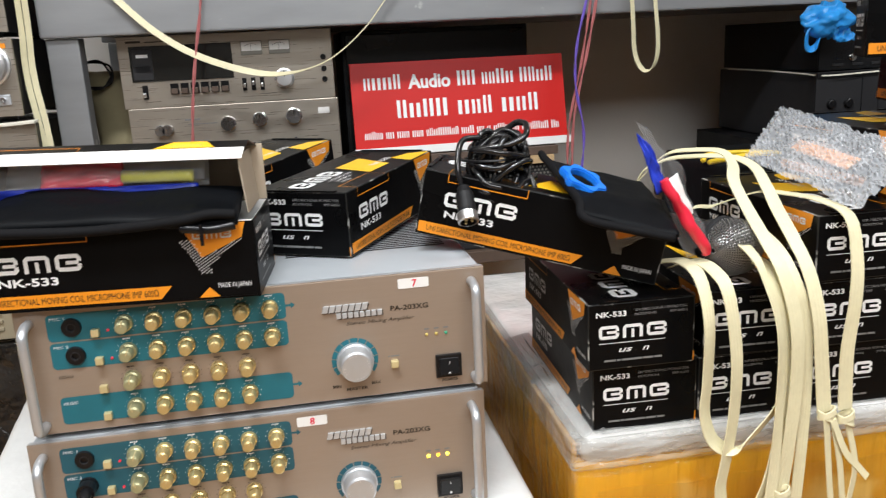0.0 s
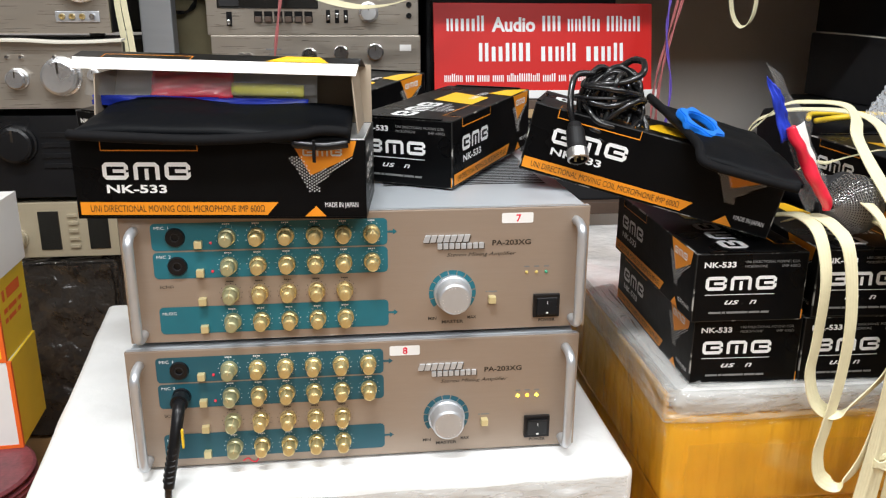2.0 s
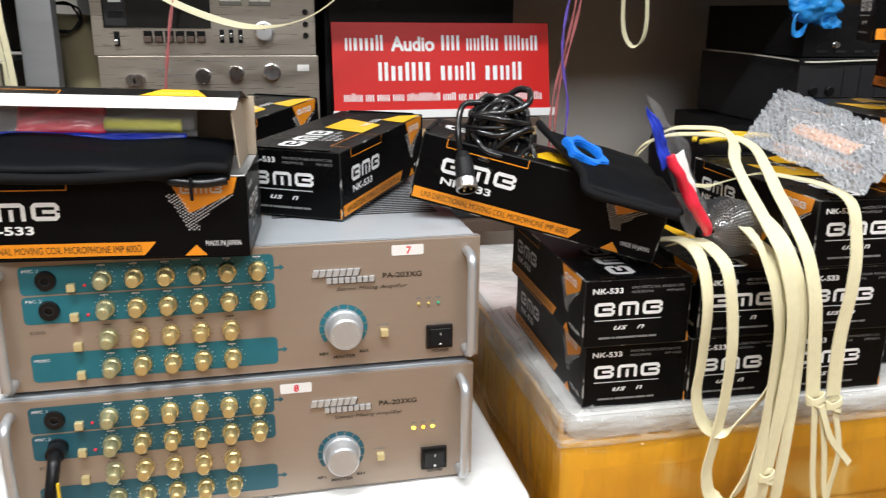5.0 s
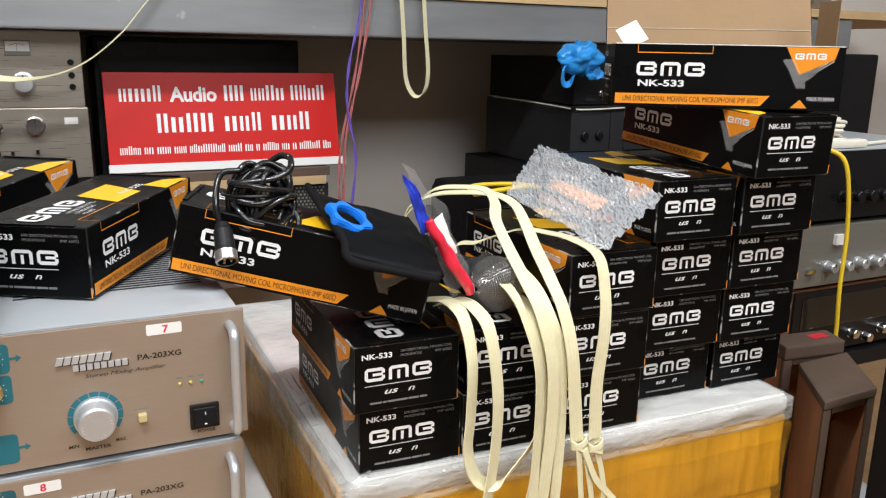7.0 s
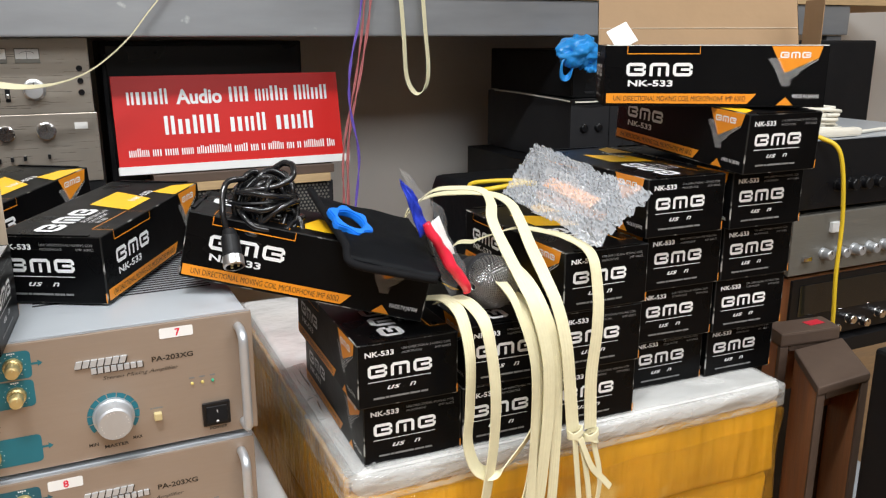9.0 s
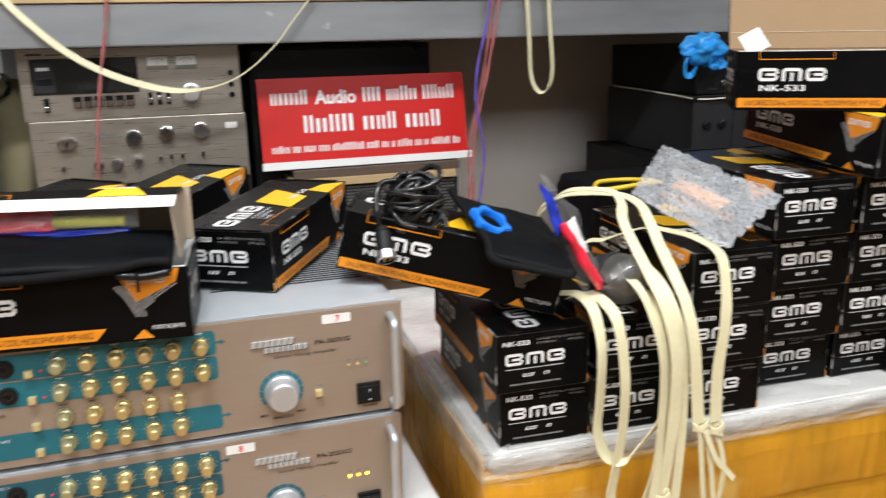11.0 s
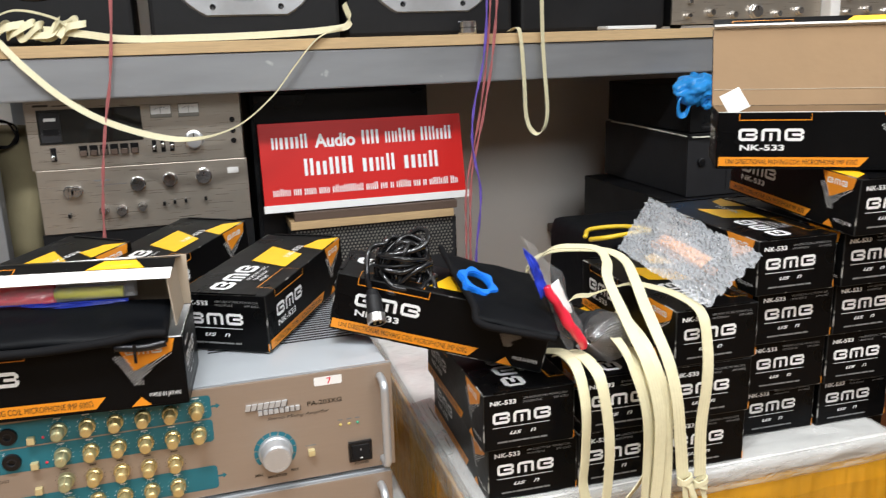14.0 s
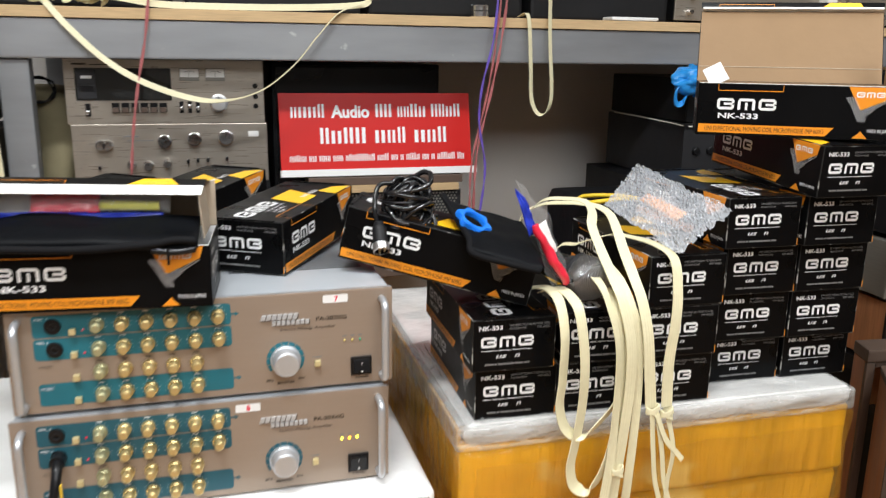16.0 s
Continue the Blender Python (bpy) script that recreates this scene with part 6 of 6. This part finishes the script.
knot(0.751, YB - 0.006, 0.638, 0.0075)
knot(0.771, YB - 0.007, 0.632, 0.0075)
for pts in ([(0.754, YB - 0.012, 0.634), (0.768, YB - 0.014, 0.60), (0.785, YB - 0.012, 0.580), (0.797, YB - 0.012, 0.566)], [(0.756, YB - 0.010, 0.634), (0.765, YB - 0.012, 0.585), (0.772, YB - 0.012, 0.54), (0.785, YB - 0.012, 0.50)], [(0.772, YB - 0.010, 0.628), (0.782, YB - 0.012, 0.58), (0.777, YB - 0.012, 0.53), (0.781, YB - 0.012, 0.47)], [(0.748, YB - 0.010, 0.636), (0.752, YB - 0.012, 0.59), (0.758, YB - 0.012, 0.545), (0.768, YB - 0.012, 0.51)]):
    strap(pts, lambda t: (1, 0.3, 0.3), 0.0075, "tail", hang)
knot(0.705, YB - 0.009, 0.560, 0.0070)

# strap along the top shelf, draped under it
EDGE = SHELF_Y - 0.004
swag = thing("draped_strap", pose(0, 0, 0), "cream flat strap knotted on the shelf and sagging below it", "strap")
strap([(0.015, EDGE + 0.028, 1.178), (0.085, EDGE + 0.02, 1.168), (0.15, EDGE + 0.01, 1.1585), (0.25, EDGE + 0.01, 1.157), (0.40, EDGE + 0.008, 1.159), (0.53, EDGE + 0.008, 1.166), (0.568, EDGE + 0.012, 1.178), (0.563, EDGE + 0.03, 1.215)], lambda t: (0, 0.15, 1), 0.013, parent=swag)
strap([(0.552, EDGE - 0.003, 1.170), (0.500, EDGE - 0.010, 1.150), (0.452, EDGE - 0.016, 1.10), (0.405, EDGE - 0.018, 1.045), (0.340, EDGE - 0.018, 0.995), (0.270, EDGE - 0.018, 0.974), (0.200, EDGE - 0.018, 0.978), (0.110, EDGE - 0.018, 1.010), (0.040, EDGE - 0.016, 1.055), (-0.02, EDGE - 0.012, 1.115), (-0.055, EDGE - 0.004, 1.158), (-0.07, EDGE + 0.02, 1.165)], lambda t: (0.05, 1 - 0.75 * min(1, max(0, (t - 0.42) / 0.16)), 0.12 + 0.88 * min(1, max(0, (t - 0.42) / 0.16))), 0.0118, parent=swag)
rk = random.Random(21)
for k in range(8):
    cx = -0.06 + 0.018 * k
    c = [(cx + 0.03 * math.cos(a + k) * rk.uniform(0.6, 1.1), EDGE + 0.030 + 0.016 * math.sin(a + k), 1.177 + 0.020 * math.sin(1.6 * a + k) * rk.uniform(0.5, 1.0)) for a in (0, 1.2, 2.4, 3.6, 4.8)]
    strap(c, lambda t: (0.3, 0.5, 0.9), 0.014, "knot_turn", swag)
strap([(-0.08, EDGE + 0.03, 1.19), (-0.03, EDGE + 0.03, 1.212), (0.03, EDGE + 0.03, 1.200), (0.06, EDGE + 0.025, 1.178)], lambda t: (0, 1, 0.3), 0.013, parent=swag)
loop = thing("hanging_strap", pose(0, 0, 0), "cream flat strap hanging in a loop below the shelf", "strap")
strap([(0.918, EDGE + 0.04, 1.155), (0.920, EDGE + 0.002, 1.160), (0.922, EDGE - 0.012, 1.13), (0.927, EDGE - 0.015, 1.05), (0.932, EDGE - 0.015, 0.975), (0.950, EDGE - 0.015, 0.942), (0.972, EDGE - 0.015, 0.950), (0.980, EDGE - 0.015, 0.99), (0.974, EDGE - 0.012, 1.08), (0.970, EDGE - 0.010, 1.17), (0.968, EDGE - 0.006, 1.40), (0.968, EDGE, 1.75)], lambda t: (0.9, 0.6, 0.3 if 0.3 < t < 0.6 else 0), 0.013, parent=loop)
side = thing("hanging_strap", pose(0, 0, 0), "two cream flat straps hanging beside the rack post", "strap")
for dx, z1 in ((0, 0.78), (0.011, 0.70)):
    strap([(-0.172 + dx, SHELF_Y - 0.05, 1.75), (-0.170 + dx, SHELF_Y - 0.045, 1.15), (-0.176 + dx, SHELF_Y - 0.04, 1.0), (-0.168 + dx, SHELF_Y - 0.042, 0.9), (-0.160 + dx, SHELF_Y - 0.04, z1)], lambda t: (1, 0.5 + 0.4 * math.sin(t * 7), 0), 0.010, parent=side)

# thin speaker wires
def wire(name, mat, pts, label, r=0.0017):
    bm = bmesh.new()
    line = bent(pts, 10)
    for sg in (-1, 1):
        tube([p + Vector((sg * r * 0.95 * math.cos(i * 0.5), sg * r * 0.95 * math.sin(i * 0.5), 0)) for i, p in enumerate(line)], r, 6, bm)
    tagged(part(name, bm, mat, smooth=True), label, "wire")


WY = SHELF_Y - 0.02
wire("red_wire", "red_wire", [(0.150, WY, 1.75), (0.140, WY, 1.30), (0.124, WY, 1.12), (0.100, WY, 1.0), (0.084, WY, 0.90), (0.074, WY + 0.01, 0.80), (0.07, WY + 0.02, 0.70)], "thin twisted dark red wire hanging in front of the rack")
wire("red_wire", "red_wire", [(0.884, WY, 1.75), (0.872, WY, 1.30), (0.858, WY, 1.12), (0.835, WY, 0.99), (0.806, WY, 0.86), (0.800, WY, 0.74), (0.80, WY, 0.62)], "thin twisted pink and red wire hanging in front of the rack")
wire("red_wire", "red_wire", [(0.868, WY + 0.004, 1.75), (0.858, WY + 0.004, 1.30), (0.847, WY + 0.004, 1.12), (0.826, WY + 0.004, 0.98), (0.796, WY + 0.004, 0.84), (0.792, WY + 0.004, 0.73), (0.79, WY, 0.62)], "thin twisted pink and red wire hanging in front of the rack", 0.0014)
wire("violet_wire", "violet_wire", [(0.852, WY - 0.004, 1.75), (0.846, WY - 0.004, 1.30), (0.838, WY - 0.004, 1.12), (0.812, WY - 0.004, 1.0), (0.808, WY - 0.004, 0.92), (0.824, WY - 0.004, 0.82), (0.812, WY - 0.004, 0.70), (0.81, WY, 0.60)], "thin twisted violet wire hanging in front of the rack", 0.0015)

# plugged cable on the lower amplifier
LZ = LOW + 0.0775
pc = thing("plugged_cable", pose(0, 0, 0), "black jack plug and cable plugged into the amplifier", "cable")
part("jack_tip", lathe([(0.0078, 0.0), (0.0082, 0.004), (0.0082, 0.012), (0.0, 0.012)], 18, m=Matrix.Translation((0.042, -0.0095, LZ)) @ FACE), "black_plastic", pc)
part("plug_body", tube(bent([(0.042, -0.020, LZ), (0.043, -0.032, LZ - 0.004), (0.041, -0.042, LZ - 0.022), (0.035, -0.050, LZ - 0.055), (0.033, -0.053, LZ - 0.068)], 8), lambda t: 0.0058 - 0.0008 * t, 14), "black_plastic", pc, "black rubber plug body", smooth=True)
for k in range(7):
    part("rib", lathe([(0.0048, -0.001), (0.0059, 0.0), (0.0048, 0.001)], 14, m=Matrix.Translation((0.0392 - k * 0.0009, -0.0445 - k * 0.0012, LZ - 0.030 - k * 0.005)) @ Matrix.Rotation(radians(14), 4, "X")), "black_plastic", pc)
part("yellow_mark", block(0.0475, 0.0495, -0.050, -0.046, LZ - 0.030, LZ - 0.012, 0.0006), "yellow_cable", pc)
part("cable", tube(bent([(0.033, -0.052, LZ - 0.064), (0.030, -0.056, LZ - 0.10), (0.026, -0.066, LZ - 0.16), (0.02, -0.075, 0.30), (0.0, -0.10, 0.10), (-0.02, -0.14, 0.006), (-0.10, -0.22, 0.005)], 8), 0.0034, 10), "black_cable", pc, smooth=True)
part("red_scribble", ribbon(bent([(0.094, -0.0068, LOW + 0.006), (0.099, -0.0068, LOW + 0.0085), (0.102, -0.0068, LOW + 0.0055), (0.106, -0.0068, LOW + 0.004), (0.109, -0.0068, LOW + 0.0075)], 6), 0.0012, 0.0002, lambda t: (0.3, 0, 1)), "red_ink", None)
tagged(bpy.context.scene.objects["red_scribble"], "red handwritten scribble on the amplifier front", "pen mark")

# black soft case behind the cartons with a yellow lead on it
case = thing("soft_case", pose(0, 0, 0), "crumpled black soft case behind the carton stack", "bag")
part("case_body", soft_block(0.845, 1.12, 0.262, 0.50, BASE, 0.828, 0.02, 0.008, 16), "leather", case, smooth=True)
tagged(part("yellow_ring_lead", tube(bent([(0.82, 0.29, 0.834), (0.835, 0.262, 0.842), (0.88, 0.258, 0.846), (0.92, 0.28, 0.840), (0.91, 0.34, 0.836), (0.85, 0.345, 0.836), (0.822, 0.31, 0.834)], 8), 0.0038, 8), "yellow_cable", smooth=True), "yellow lead looped on a black soft case", "cable")

# printed marks too small to pick apart
for ob in scene.objects:
    if ob.type == "MESH" and ob.name.split(".")[0] in ("end_print_block", "name_block", "number_block", "address_block", "dot_pattern", "scale_print", "vent_grille", "maker_badge", "badge_shadow", "volume_ring", "dimple_ring", "indicator_print", "deck_print", "panel_print", "side_print_block", "front_print_block", "end_logo", "side_logo", "top_logo", "small_logo"):
        tagged(ob, kind="stuff")
